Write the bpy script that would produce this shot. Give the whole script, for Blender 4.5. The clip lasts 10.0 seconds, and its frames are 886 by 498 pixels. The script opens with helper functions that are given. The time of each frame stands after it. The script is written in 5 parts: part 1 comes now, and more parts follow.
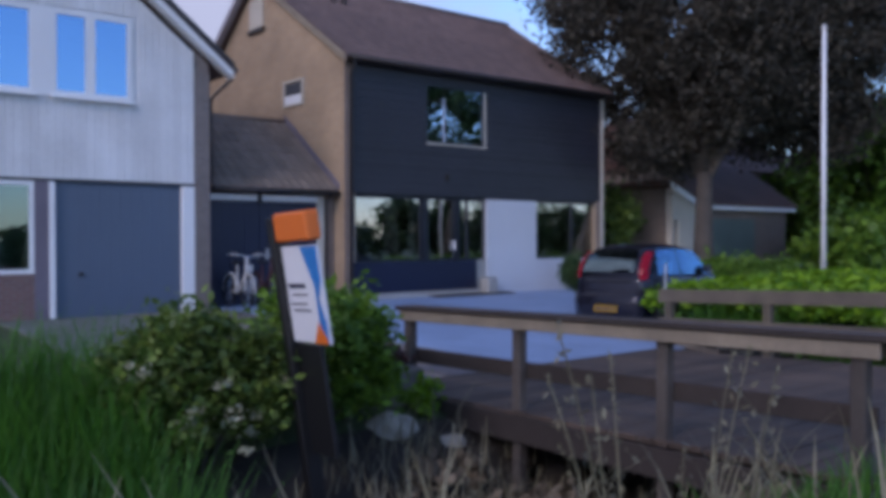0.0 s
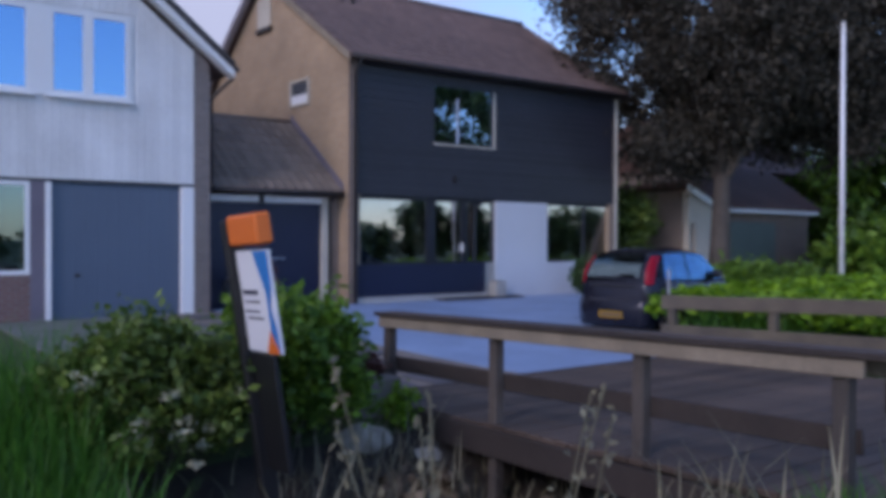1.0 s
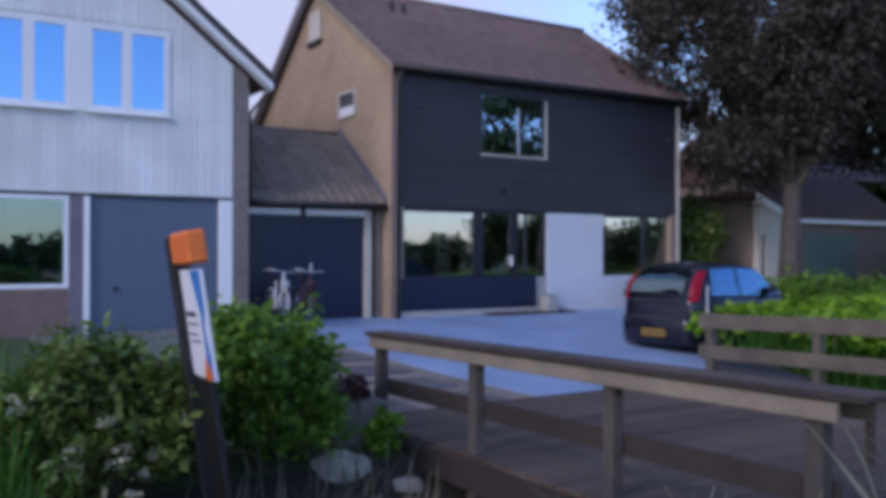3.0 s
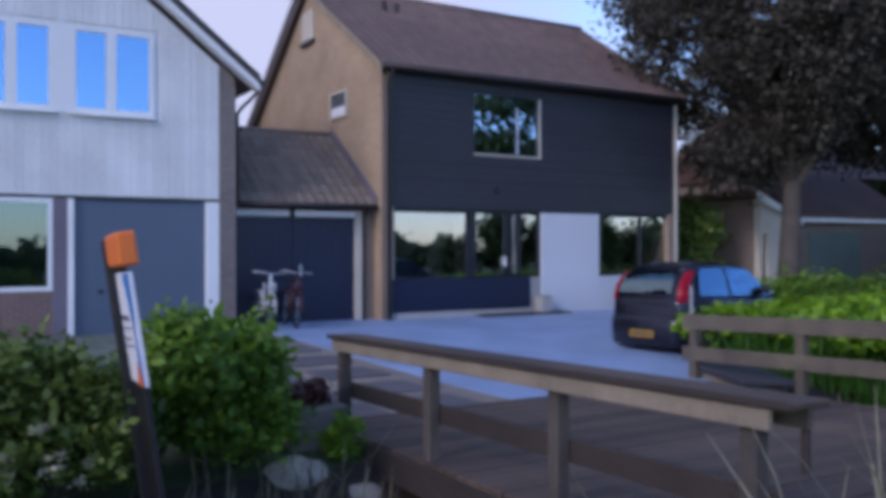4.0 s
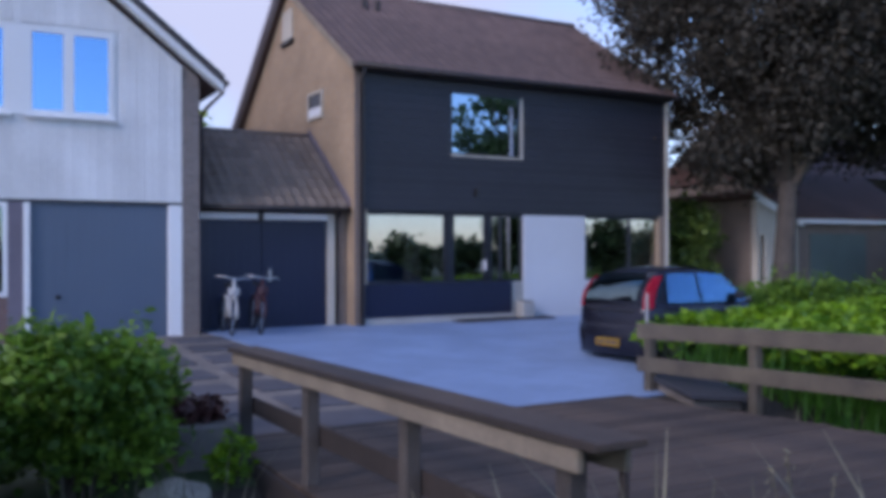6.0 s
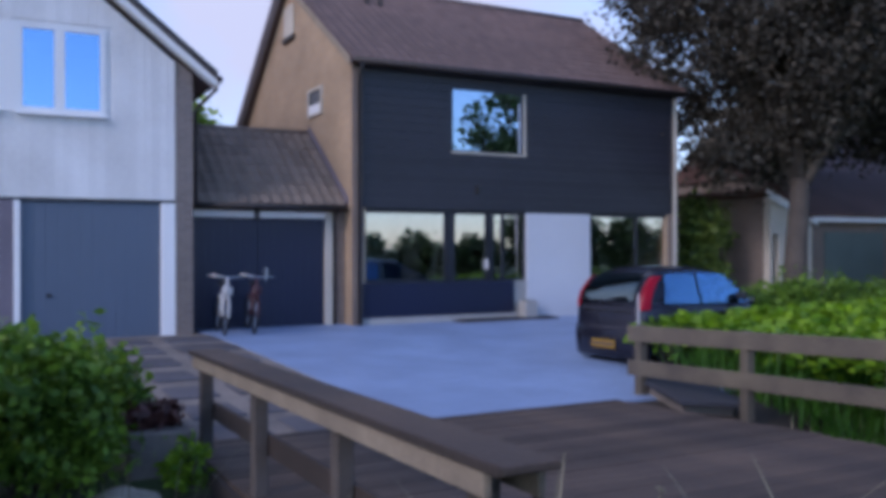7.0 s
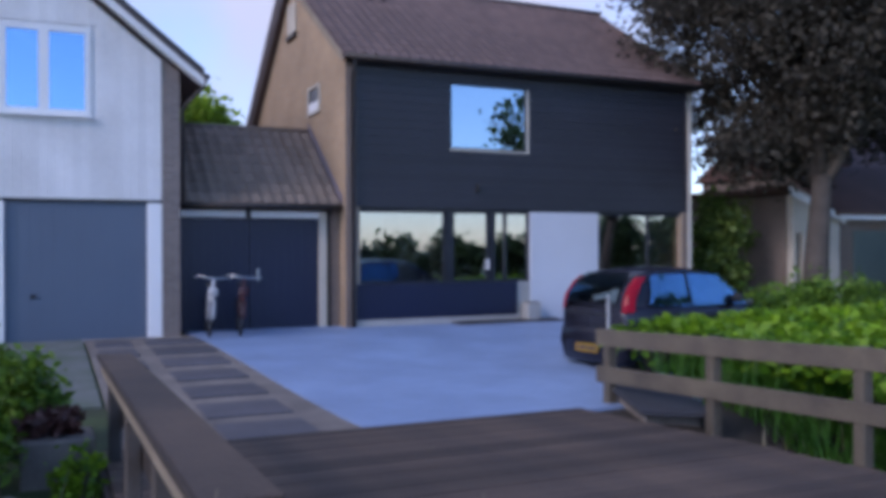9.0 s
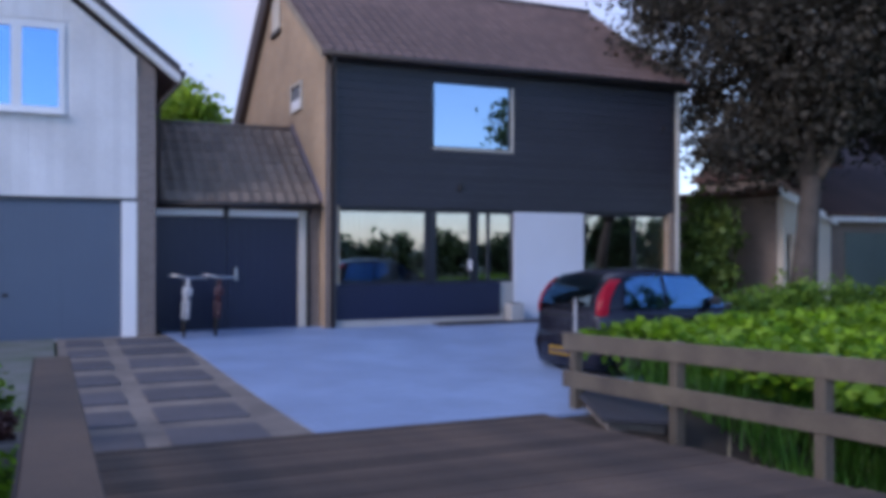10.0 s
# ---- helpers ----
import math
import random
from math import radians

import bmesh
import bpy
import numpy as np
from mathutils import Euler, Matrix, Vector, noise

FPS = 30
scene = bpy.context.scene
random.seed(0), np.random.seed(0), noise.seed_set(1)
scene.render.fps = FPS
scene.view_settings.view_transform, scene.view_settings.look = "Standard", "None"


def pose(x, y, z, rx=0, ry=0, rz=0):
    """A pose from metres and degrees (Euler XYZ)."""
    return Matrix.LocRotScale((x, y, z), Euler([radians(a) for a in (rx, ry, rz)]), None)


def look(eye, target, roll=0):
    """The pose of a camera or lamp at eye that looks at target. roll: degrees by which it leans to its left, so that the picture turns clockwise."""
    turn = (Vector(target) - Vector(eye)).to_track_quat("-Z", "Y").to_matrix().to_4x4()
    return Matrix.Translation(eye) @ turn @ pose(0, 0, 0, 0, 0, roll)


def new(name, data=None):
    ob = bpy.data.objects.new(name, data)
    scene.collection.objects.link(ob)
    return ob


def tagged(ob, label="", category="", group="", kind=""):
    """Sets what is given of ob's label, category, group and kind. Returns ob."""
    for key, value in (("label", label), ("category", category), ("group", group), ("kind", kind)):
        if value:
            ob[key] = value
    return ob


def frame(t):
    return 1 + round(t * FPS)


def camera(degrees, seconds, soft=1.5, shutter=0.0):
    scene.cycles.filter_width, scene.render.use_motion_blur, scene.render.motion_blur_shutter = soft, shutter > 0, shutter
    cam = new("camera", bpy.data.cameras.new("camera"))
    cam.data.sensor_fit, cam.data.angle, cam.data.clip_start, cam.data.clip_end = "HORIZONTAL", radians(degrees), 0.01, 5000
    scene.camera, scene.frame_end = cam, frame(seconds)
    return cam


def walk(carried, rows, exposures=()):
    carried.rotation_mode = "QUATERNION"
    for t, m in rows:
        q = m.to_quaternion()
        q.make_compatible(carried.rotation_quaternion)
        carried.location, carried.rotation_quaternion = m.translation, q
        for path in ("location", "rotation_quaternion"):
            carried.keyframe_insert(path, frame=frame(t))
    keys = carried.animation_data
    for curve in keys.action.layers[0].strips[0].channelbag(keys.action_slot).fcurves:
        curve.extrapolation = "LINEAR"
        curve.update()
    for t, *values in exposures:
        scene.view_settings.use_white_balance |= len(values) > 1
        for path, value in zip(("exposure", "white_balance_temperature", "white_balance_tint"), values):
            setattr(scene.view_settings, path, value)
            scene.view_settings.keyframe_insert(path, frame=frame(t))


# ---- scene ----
cam = camera(53.5, 10.0, 5.0, 0.3)
PATH = [
    (0, (0.101, 0.324, 1.403), (1.369, 1.87, 1.378), -0.1),
    (0.5, (0.422, 0.328, 1.414), (1.667, 1.893, 1.385), 0.1),
    (1, (0.699, 0.314, 1.428), (1.919, 1.899, 1.406), 0.2),
    (1.5, (0.927, 0.189, 1.472), (2.023, 1.862, 1.436), 0.1),
    (2, (1.173, 0.152, 1.462), (2.247, 1.839, 1.428), 0.2),
    (2.5, (1.482, 0.206, 1.484), (2.55, 1.897, 1.476), 0.2),
    (4, (2.246, 0.077, 1.487), (3.274, 1.792, 1.49), -0.1),
    (4.5, (2.578, 0.123, 1.489), (3.602, 1.841, 1.495), -0.1),
    (5, (2.855, 0.062, 1.522), (3.873, 1.784, 1.526), -0.2),
    (5.5, (3.147, -0.059, 1.542), (4.136, 1.679, 1.546), -0.2),
    (7, (4.02, 0.018, 1.562), (4.95, 1.789, 1.562), -0.1),
    (7.5, (4.304, -0.038, 1.572), (5.157, 1.771, 1.569), -0.1),
    (8, (4.579, 0.001, 1.546), (5.427, 1.813, 1.546), 0.0),
    (8.5, (4.875, 0.058, 1.542), (5.718, 1.872, 1.541), -0.0),
    (9, (5.223, -0.029, 1.546), (6.049, 1.793, 1.548), -0.2),
    (9.5, (5.444, -0.096, 1.568), (6.271, 1.726, 1.568), -0.2),
    (10, (5.737, -0.017, 1.574), (6.554, 1.809, 1.573), 0.1),
]
walk(cam, [(t, look(eye, target, roll)) for t, eye, target, roll in PATH],
     [(0, 0.46, 5600, 24), (2.5, 0.65, 5600, 24), (5, 0.73, 5600, 24), (10, 0.81, 5600, 24)])

# ---- light ----
world = bpy.data.worlds.new("world")
scene.world = world
world.use_nodes = True
wn, wl = world.node_tree.nodes, world.node_tree.links
sky = wn.new("ShaderNodeTexSky")
sky.sky_type = "NISHITA"
sky.sun_disc = False
sky.sun_elevation, sky.sun_rotation = radians(24), radians(250)
sky.air_density, sky.dust_density, sky.ozone_density = 1.0, 0.4, 2.8
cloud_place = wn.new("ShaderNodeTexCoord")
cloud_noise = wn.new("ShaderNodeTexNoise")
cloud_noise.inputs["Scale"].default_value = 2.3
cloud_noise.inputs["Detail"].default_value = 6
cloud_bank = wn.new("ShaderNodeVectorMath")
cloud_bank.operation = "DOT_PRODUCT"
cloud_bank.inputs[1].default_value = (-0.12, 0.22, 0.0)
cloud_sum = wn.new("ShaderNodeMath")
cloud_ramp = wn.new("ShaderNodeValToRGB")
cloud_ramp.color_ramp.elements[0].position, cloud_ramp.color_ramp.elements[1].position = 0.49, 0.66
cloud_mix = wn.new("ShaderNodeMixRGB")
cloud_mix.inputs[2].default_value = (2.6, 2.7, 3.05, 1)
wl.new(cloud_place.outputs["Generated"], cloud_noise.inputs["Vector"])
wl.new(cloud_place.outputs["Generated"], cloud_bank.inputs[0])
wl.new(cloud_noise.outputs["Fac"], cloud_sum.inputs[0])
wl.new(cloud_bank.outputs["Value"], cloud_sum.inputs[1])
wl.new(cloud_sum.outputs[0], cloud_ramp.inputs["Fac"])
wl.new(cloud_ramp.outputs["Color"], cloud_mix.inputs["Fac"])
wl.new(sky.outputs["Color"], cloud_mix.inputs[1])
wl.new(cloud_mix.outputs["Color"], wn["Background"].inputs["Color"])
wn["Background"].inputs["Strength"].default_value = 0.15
sun_data = bpy.data.lights.new("sun", "SUN")
sun_data.energy, sun_data.angle, sun_data.color = 0.85, radians(14), (1.0, 0.87, 0.72)
sun = new("sun", sun_data)
sun.matrix_world = look((-30, -11, 18), (0, 0, 0))


# ---- materials ----
def material(name, colour, rough=0.7, metal=0.0, vary=0.25, scale=6.0, fine=60.0, bump=0.15, second=None, island=0.0, piece=0.0):
    """A surface with variation at two scales; second: a colour for its stains; island, piece: variation from piece to piece."""
    m = bpy.data.materials.new(name)
    m.use_nodes = True
    n, l = m.node_tree.nodes, m.node_tree.links
    p = n["Principled BSDF"]
    p.inputs["Roughness"].default_value, p.inputs["Metallic"].default_value = rough, metal
    place = n.new("ShaderNodeTexCoord")
    big, small = n.new("ShaderNodeTexNoise"), n.new("ShaderNodeTexNoise")
    big.inputs["Scale"].default_value, small.inputs["Scale"].default_value = scale * 0.25, fine * 0.5
    big.inputs["Detail"].default_value, small.inputs["Detail"].default_value = 6, 3
    for t in (big, small):
        l.new(place.outputs["Object"], t.inputs["Vector"])
    c = tuple(colour) + (1,)
    d = tuple(second) + (1,) if second else tuple(v * (1 - vary) for v in colour) + (1,)
    ramp = n.new("ShaderNodeValToRGB")
    ramp.color_ramp.elements[0].position, ramp.color_ramp.elements[1].position = 0.32, 0.68
    ramp.color_ramp.elements[0].color, ramp.color_ramp.elements[1].color = d, c
    l.new(big.outputs["Fac"], ramp.inputs["Fac"])
    speck = n.new("ShaderNodeMixRGB")
    speck.blend_type = "OVERLAY"
    speck.inputs["Fac"].default_value = vary
    l.new(ramp.outputs["Color"], speck.inputs[1])
    l.new(small.outputs["Fac"], speck.inputs[2])
    out = speck.outputs["Color"]
    for amount, node, socket in ((island, "ShaderNodeNewGeometry", "Random Per Island"), (piece, "ShaderNodeObjectInfo", "Random")):
        if amount:
            src = n.new(node)
            hsv = n.new("ShaderNodeHueSaturation")
            rng = n.new("ShaderNodeMapRange")
            rng.inputs["To Min"].default_value, rng.inputs["To Max"].default_value = 1 - amount, 1 + amount
            l.new(src.outputs[socket], rng.inputs["Value"])
            l.new(rng.outputs["Result"], hsv.inputs["Value"])
            l.new(out, hsv.inputs["Color"])
            out = hsv.outputs["Color"]
    l.new(out, p.inputs["Base Color"])
    if bump:
        b = n.new("ShaderNodeBump")
        b.inputs["Strength"].default_value, b.inputs["Distance"].default_value = bump, 0.01
        l.new(small.outputs["Fac"], b.inputs["Height"])
        l.new(b.outputs["Normal"], p.inputs["Normal"])
    return m


def brick_material(name, c1, c2, mortar, width=0.21, height=0.065, joint=0.012, turn="x", bump=0.5, rough=0.85):
    """Courses of brick at true size; turn: the axis along which the courses run."""
    m = bpy.data.materials.new(name)
    m.use_nodes = True
    n, l = m.node_tree.nodes, m.node_tree.links
    p = n["Principled BSDF"]
    p.inputs["Roughness"].default_value = rough
    place, split, join = n.new("ShaderNodeTexCoord"), n.new("ShaderNodeSeparateXYZ"), n.new("ShaderNodeCombineXYZ")
    l.new(place.outputs["Object"], split.inputs[0])
    first, second = {"x": ("X", "Z"), "y": ("Y", "Z"), "flat": ("X", "Y")}[turn]
    l.new(split.outputs[first], join.inputs["X"])
    l.new(split.outputs[second], join.inputs["Y"])
    tex = n.new("ShaderNodeTexBrick")
    for key, value in (("Scale", 1.0), ("Brick Width", width), ("Row Height", height), ("Mortar Size", joint), ("Mortar Smooth", 0.2), ("Bias", 0.0)):
        tex.inputs[key].default_value = value
    tex.inputs["Color1"].default_value, tex.inputs["Color2"].default_value, tex.inputs["Mortar"].default_value = (*c1, 1), (*c2, 1), (*mortar, 1)
    l.new(join.outputs[0], tex.inputs["Vector"])
    stain = n.new("ShaderNodeTexNoise")
    stain.inputs["Scale"].default_value, stain.inputs["Detail"].default_value = 0.9, 7
    l.new(place.outputs["Object"], stain.inputs["Vector"])
    mix = n.new("ShaderNodeMixRGB")
    mix.blend_type = "OVERLAY"
    mix.inputs["Fac"].default_value = 0.35
    l.new(tex.outputs["Color"], mix.inputs[1])
    l.new(stain.outputs["Fac"], mix.inputs[2])
    l.new(mix.outputs["Color"], p.inputs["Base Color"])
    b = n.new("ShaderNodeBump")
    b.inputs["Strength"].default_value, b.inputs["Distance"].default_value = bump, 0.008
    b.invert = True
    l.new(tex.outputs["Fac"], b.inputs["Height"])
    l.new(b.outputs["Normal"], p.inputs["Normal"])
    return m


def glass_material(name, shine, tint=(0.8, 0.86, 0.86), sheen=(0.9, 0.95, 1.0)):
    """Window glass: part mirrored, part clear; sheen colours what it mirrors."""
    m = bpy.data.materials.new(name)
    m.use_nodes = True
    n, l = m.node_tree.nodes, m.node_tree.links
    clear, gloss, mix = n.new("ShaderNodeBsdfTransparent"), n.new("ShaderNodeBsdfGlossy"), n.new("ShaderNodeMixShader")
    clear.inputs["Color"].default_value = (*tint, 1)
    gloss.inputs["Roughness"].default_value = 0.0
    gloss.inputs["Color"].default_value = (*sheen, 1)
    wave, b = n.new("ShaderNodeTexNoise"), n.new("ShaderNodeBump")
    wave.inputs["Scale"].default_value = 1.2
    b.inputs["Strength"].default_value, b.inputs["Distance"].default_value = 0.05, 0.02
    l.new(wave.outputs["Fac"], b.inputs["Height"])
    l.new(b.outputs["Normal"], gloss.inputs["Normal"])
    mix.inputs["Fac"].default_value = shine
    l.new(clear.outputs[0], mix.inputs[1])
    l.new(gloss.outputs[0], mix.inputs[2])
    l.new(mix.outputs[0], n["Material Output"].inputs["Surface"])
    return m


def leaf_material(name, dark, light, through_light=0.25, rough=0.55):
    m = bpy.data.materials.new(name)
    m.use_nodes = True
    n, l = m.node_tree.nodes, m.node_tree.links
    p = n["Principled BSDF"]
    p.inputs["Roughness"].default_value = rough
    geo, ramp = n.new("ShaderNodeNewGeometry"), n.new("ShaderNodeValToRGB")
    ramp.color_ramp.elements[0].color, ramp.color_ramp.elements[1].color = (*dark, 1), (*light, 1)
    l.new(geo.outputs["Random Per Island"], ramp.inputs["Fac"])
    patch, place, mix = n.new("ShaderNodeTexNoise"), n.new("ShaderNodeTexCoord"), n.new("ShaderNodeMixRGB")
    patch.inputs["Scale"].default_value = 1.6
    l.new(place.outputs["Object"], patch.inputs["Vector"])
    mix.blend_type = "OVERLAY"
    mix.inputs["Fac"].default_value = 0.6
    l.new(ramp.outputs["Color"], mix.inputs[1])
    l.new(patch.outputs["Fac"], mix.inputs[2])
    l.new(mix.outputs["Color"], p.inputs["Base Color"])
    back, both = n.new("ShaderNodeBsdfTranslucent"), n.new("ShaderNodeMixShader")
    l.new(mix.outputs["Color"], back.inputs["Color"])
    both.inputs["Fac"].default_value = through_light
    l.new(p.outputs[0], both.inputs[1])
    l.new(back.outputs[0], both.inputs[2])
    l.new(both.outputs[0], n["Material Output"].inputs["Surface"])
    return m


TAN_X = brick_material("tan_brick_x", (0.43, 0.295, 0.175), (0.355, 0.238, 0.142), (0.36, 0.29, 0.22))
TAN_Y = brick_material("tan_brick_y", (0.43, 0.295, 0.175), (0.355, 0.238, 0.142), (0.36, 0.29, 0.22), turn="y")
GREY_BRICK = brick_material("grey_brown_brick", (0.20, 0.16, 0.14), (0.15, 0.12, 0.11), (0.22, 0.20, 0.19))
GREY_BRICK_Y = brick_material("grey_brown_brick_side", (0.20, 0.16, 0.14), (0.15, 0.12, 0.11), (0.22, 0.20, 0.19), turn="y")
RED_BRICK = brick_material("dull_red_brick", (0.20, 0.10, 0.09), (0.15, 0.08, 0.075), (0.2, 0.17, 0.16))
BROWN_X = brick_material("brown_brick_x", (0.20, 0.148, 0.118), (0.165, 0.124, 0.10), (0.20, 0.17, 0.15))
BROWN_Y = brick_material("brown_brick_y", (0.20, 0.148, 0.118), (0.165, 0.124, 0.10), (0.20, 0.17, 0.15), turn="y")
# Blue in these colours stands for the sky reflected on grey paving.
PAVERS = brick_material("sky_tinted_pavers", (0.262, 0.350, 0.535), (0.238, 0.322, 0.495), (0.215, 0.29, 0.43), 0.21, 0.105, 0.006, "flat", 0.2, 0.55)
WHITE_BOARD = material("weathered_white_boards", (0.77, 0.765, 0.775), 0.6, vary=0.22, scale=3, fine=30, bump=0.1, second=(0.62, 0.61, 0.61), piece=0.05)
BLACK_BOARD = material("black_boards", (0.027, 0.0265, 0.037), 0.45, vary=0.2, scale=4, fine=40, bump=0.1, piece=0.12)
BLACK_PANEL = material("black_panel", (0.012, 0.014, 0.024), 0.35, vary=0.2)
WHITE_PAINT = material("white_paint", (0.80, 0.80, 0.82), 0.45, vary=0.06, scale=3, bump=0.05)
WHITE_RENDER = material("white_render", (0.58, 0.59, 0.63), 0.8, vary=0.08, scale=3, fine=120, bump=0.2)
VERGE_PAINT = material("grey_lilac_paint", (0.36, 0.34, 0.38), 0.6, vary=0.15, scale=4)
STAKE_PAINT = material("dull_white_paint", (0.46, 0.46, 0.47), 0.6, vary=0.2, scale=14)
CREAM = material("cream_paint", (0.55, 0.50, 0.42), 0.6, vary=0.12)
BLUE_DOOR = material("grey_blue_door_paint", (0.095, 0.125, 0.185), 0.42, vary=0.1, scale=2, bump=0.05)
NAVY_DOOR = material("navy_door_paint", (0.009, 0.012, 0.040), 0.4, vary=0.15, scale=3, bump=0.05)
MAUVE_POST = material("grey_violet_render", (0.17, 0.15, 0.19), 0.75, vary=0.15)
ROOF = material("brown_roof_tile", (0.17, 0.11, 0.094), 0.7, vary=0.25, scale=3, second=(0.125, 0.084, 0.073), piece=0.14, island=0.14)
GARAGE_ROOF = material("mossy_brown_tile", (0.215, 0.158, 0.132), 0.75, vary=0.3, scale=5, second=(0.155, 0.128, 0.10), piece=0.18)
RED_ROOF = material("rust_roof_tile", (0.13, 0.065, 0.05), 0.75, vary=0.3, scale=3, island=0.15)
GUTTER = material("dark_gutter", (0.035, 0.028, 0.027), 0.5, vary=0.2)
CONCRETE = material("light_concrete", (0.40, 0.39, 0.37), 0.85, vary=0.2, scale=6, bump=0.3)
SLAB = material("dark_paving_slab", (0.105, 0.10, 0.112), 0.7, vary=0.25, scale=5, bump=0.3, piece=0.15)
SLAB_BED = material("sandy_paving", (0.25, 0.215, 0.185), 0.85, vary=0.3, scale=8, second=(0.15, 0.13, 0.115), bump=0.4)
PLANK = material("wet_brown_plank", (0.106, 0.072, 0.051), 0.75, vary=0.4, scale=5, fine=90, second=(0.046, 0.034, 0.029), bump=0.4, piece=0.32)
RAIL_WOOD = material("weathered_rail_wood", (0.138, 0.114, 0.080), 0.75, vary=0.3, scale=9, fine=80, second=(0.075, 0.062, 0.05), bump=0.4, piece=0.15)
POST_WOOD = material("damp_post_wood", (0.095, 0.078, 0.068), 0.78, vary=0.3, scale=9, fine=80, second=(0.055, 0.046, 0.042), bump=0.4)
DARK_WOOD = material("dark_timber", (0.045, 0.034, 0.030), 0.8, vary=0.3, scale=9, fine=80, bump=0.4)
DRIVE_GREY = material("mossy_grey_concrete", (0.17, 0.175, 0.17), 0.85, vary=0.35, scale=7, second=(0.10, 0.125, 0.085), bump=0.4)
RAIL_PALE = material("pale_rail_wood", (0.29, 0.24, 0.18), 0.75, vary=0.25, scale=9, fine=80, second=(0.2, 0.165, 0.125), bump=0.4, piece=0.1)
BARK = material("bark", (0.10, 0.082, 0.066), 0.9, vary=0.4, scale=10, fine=40, bump=0.9)
SOIL = material("grassy_ground", (0.055, 0.085, 0.026), 0.95, vary=0.4, scale=8, fine=70, second=(0.035, 0.045, 0.02), bump=0.6)
DIRT = material("dark_ditch_soil", (0.045, 0.036, 0.028), 0.95, vary=0.4, scale=9, fine=50, bump=0.8)
ASPHALT = material("asphalt", (0.05, 0.05, 0.052), 0.9, vary=0.3, scale=4, fine=200, bump=0.4)
STONE = material("pale_stone", (0.50, 0.44, 0.35), 0.85, vary=0.35, scale=14, fine=60, second=(0.26, 0.23, 0.19), bump=0.5)
METAL = material("brushed_metal", (0.55, 0.56, 0.58), 0.35, metal=0.9, vary=0.1)
BLACK = material("black_plastic", (0.012, 0.012, 0.014), 0.5, vary=0.2)
RUBBER = material("rubber", (0.012, 0.012, 0.013), 0.85, vary=0.2)
CURTAIN = material("pale_curtain", (0.40, 0.42, 0.41), 0.9, vary=0.12, scale=3)
INSIDE = material("room_wall", (0.34, 0.33, 0.31), 0.9, vary=0.1)
ORANGE = material("orange_sign", (0.75, 0.17, 0.02), 0.5, vary=0.1)
SIGN_WHITE = material("sign_white", (0.72, 0.72, 0.78), 0.5, vary=0.06)
SIGN_BLUE = material("sign_blue", (0.03, 0.19, 0.55), 0.5, vary=0.06)
SIGN_INK = material("sign_ink", (0.05, 0.05, 0.09), 0.6, vary=0.05)
CAR_PAINT = material("dark_violet_car_paint", (0.020, 0.020, 0.032), 0.22, metal=0.35, vary=0.05, bump=0)
CAR_TRIM = material("car_trim", (0.015, 0.015, 0.018), 0.6, vary=0.1, bump=0)
RED_LENS = material("red_lens", (0.55, 0.01, 0.035), 0.2, vary=0.05, bump=0)
PLATE = material("yellow_plate", (0.70, 0.42, 0.02), 0.4, vary=0.03, bump=0)
RED_PAINT = material("red_paint", (0.05, 0.015, 0.02), 0.4, vary=0.1)
MAT = material("dark_slab", (0.045, 0.045, 0.055), 0.75, vary=0.25, scale=6, bump=0.3)
# Sheen colours paint in the tone of the sky that each pane mirrors.
GLASS = glass_material("window_glass", 0.40, (0.66, 0.72, 0.72), (0.92, 0.93, 1.0))
PLAIN_GLASS = glass_material("plain_window_glass", 0.20, (0.62, 0.74, 0.72), (0.70, 0.86, 0.95))
MIRROR_GLASS = glass_material("blue_sheen_glass", 0.62, (0.5, 0.55, 0.55), (0.42, 0.66, 1.0))
SKY_GLASS = glass_material("sky_mirroring_glass", 0.62, (0.4, 0.45, 0.45), (0.66, 0.80, 1.0))
REAR_GLASS = glass_material("rear_car_glass", 0.42, (0.25, 0.3, 0.3), (0.66, 0.80, 0.80))
CAR_GLASS = glass_material("car_glass", 0.55, (0.25, 0.3, 0.32), (0.40, 0.66, 1.0))
LEAF_COPPER = leaf_material("copper_beech_leaf", (0.025, 0.025, 0.019), (0.118, 0.102, 0.077), 0.3, 0.85)
LEAF_GREEN = leaf_material("shrub_leaf", (0.05, 0.115, 0.010), (0.20, 0.34, 0.03), 0.35)
LEAF_OLIVE = leaf_material("olive_shrub_leaf", (0.038, 0.08, 0.012), (0.165, 0.235, 0.04), 0.3)
LEAF_BRIGHT = leaf_material("bright_leaf", (0.065, 0.17, 0.006), (0.26, 0.43, 0.012), 0.4)
LEAF_DARK = leaf_material("dark_leaf", (0.03, 0.065, 0.02), (0.085, 0.15, 0.045), 0.3)
PETAL = leaf_material("cream_petal", (0.32, 0.33, 0.22), (0.55, 0.55, 0.42), 0.3)
LEAF_FAR = leaf_material("far_tree_leaf", (0.14, 0.24, 0.015), (0.34, 0.46, 0.03), 0.45)
GRASS = leaf_material("grass_blade", (0.035, 0.125, 0.010), (0.11, 0.27, 0.030), 0.35)
DRY_GRASS = leaf_material("dry_grass_blade", (0.15, 0.135, 0.085), (0.33, 0.30, 0.19), 0.3)
DEAD_LEAF = leaf_material("dead_brown_leaf", (0.10, 0.075, 0.05), (0.30, 0.24, 0.17), 0.2, 0.8)
RED_LEAF = leaf_material("red_brown_leaf", (0.05, 0.018, 0.018), (0.12, 0.05, 0.04), 0.2)


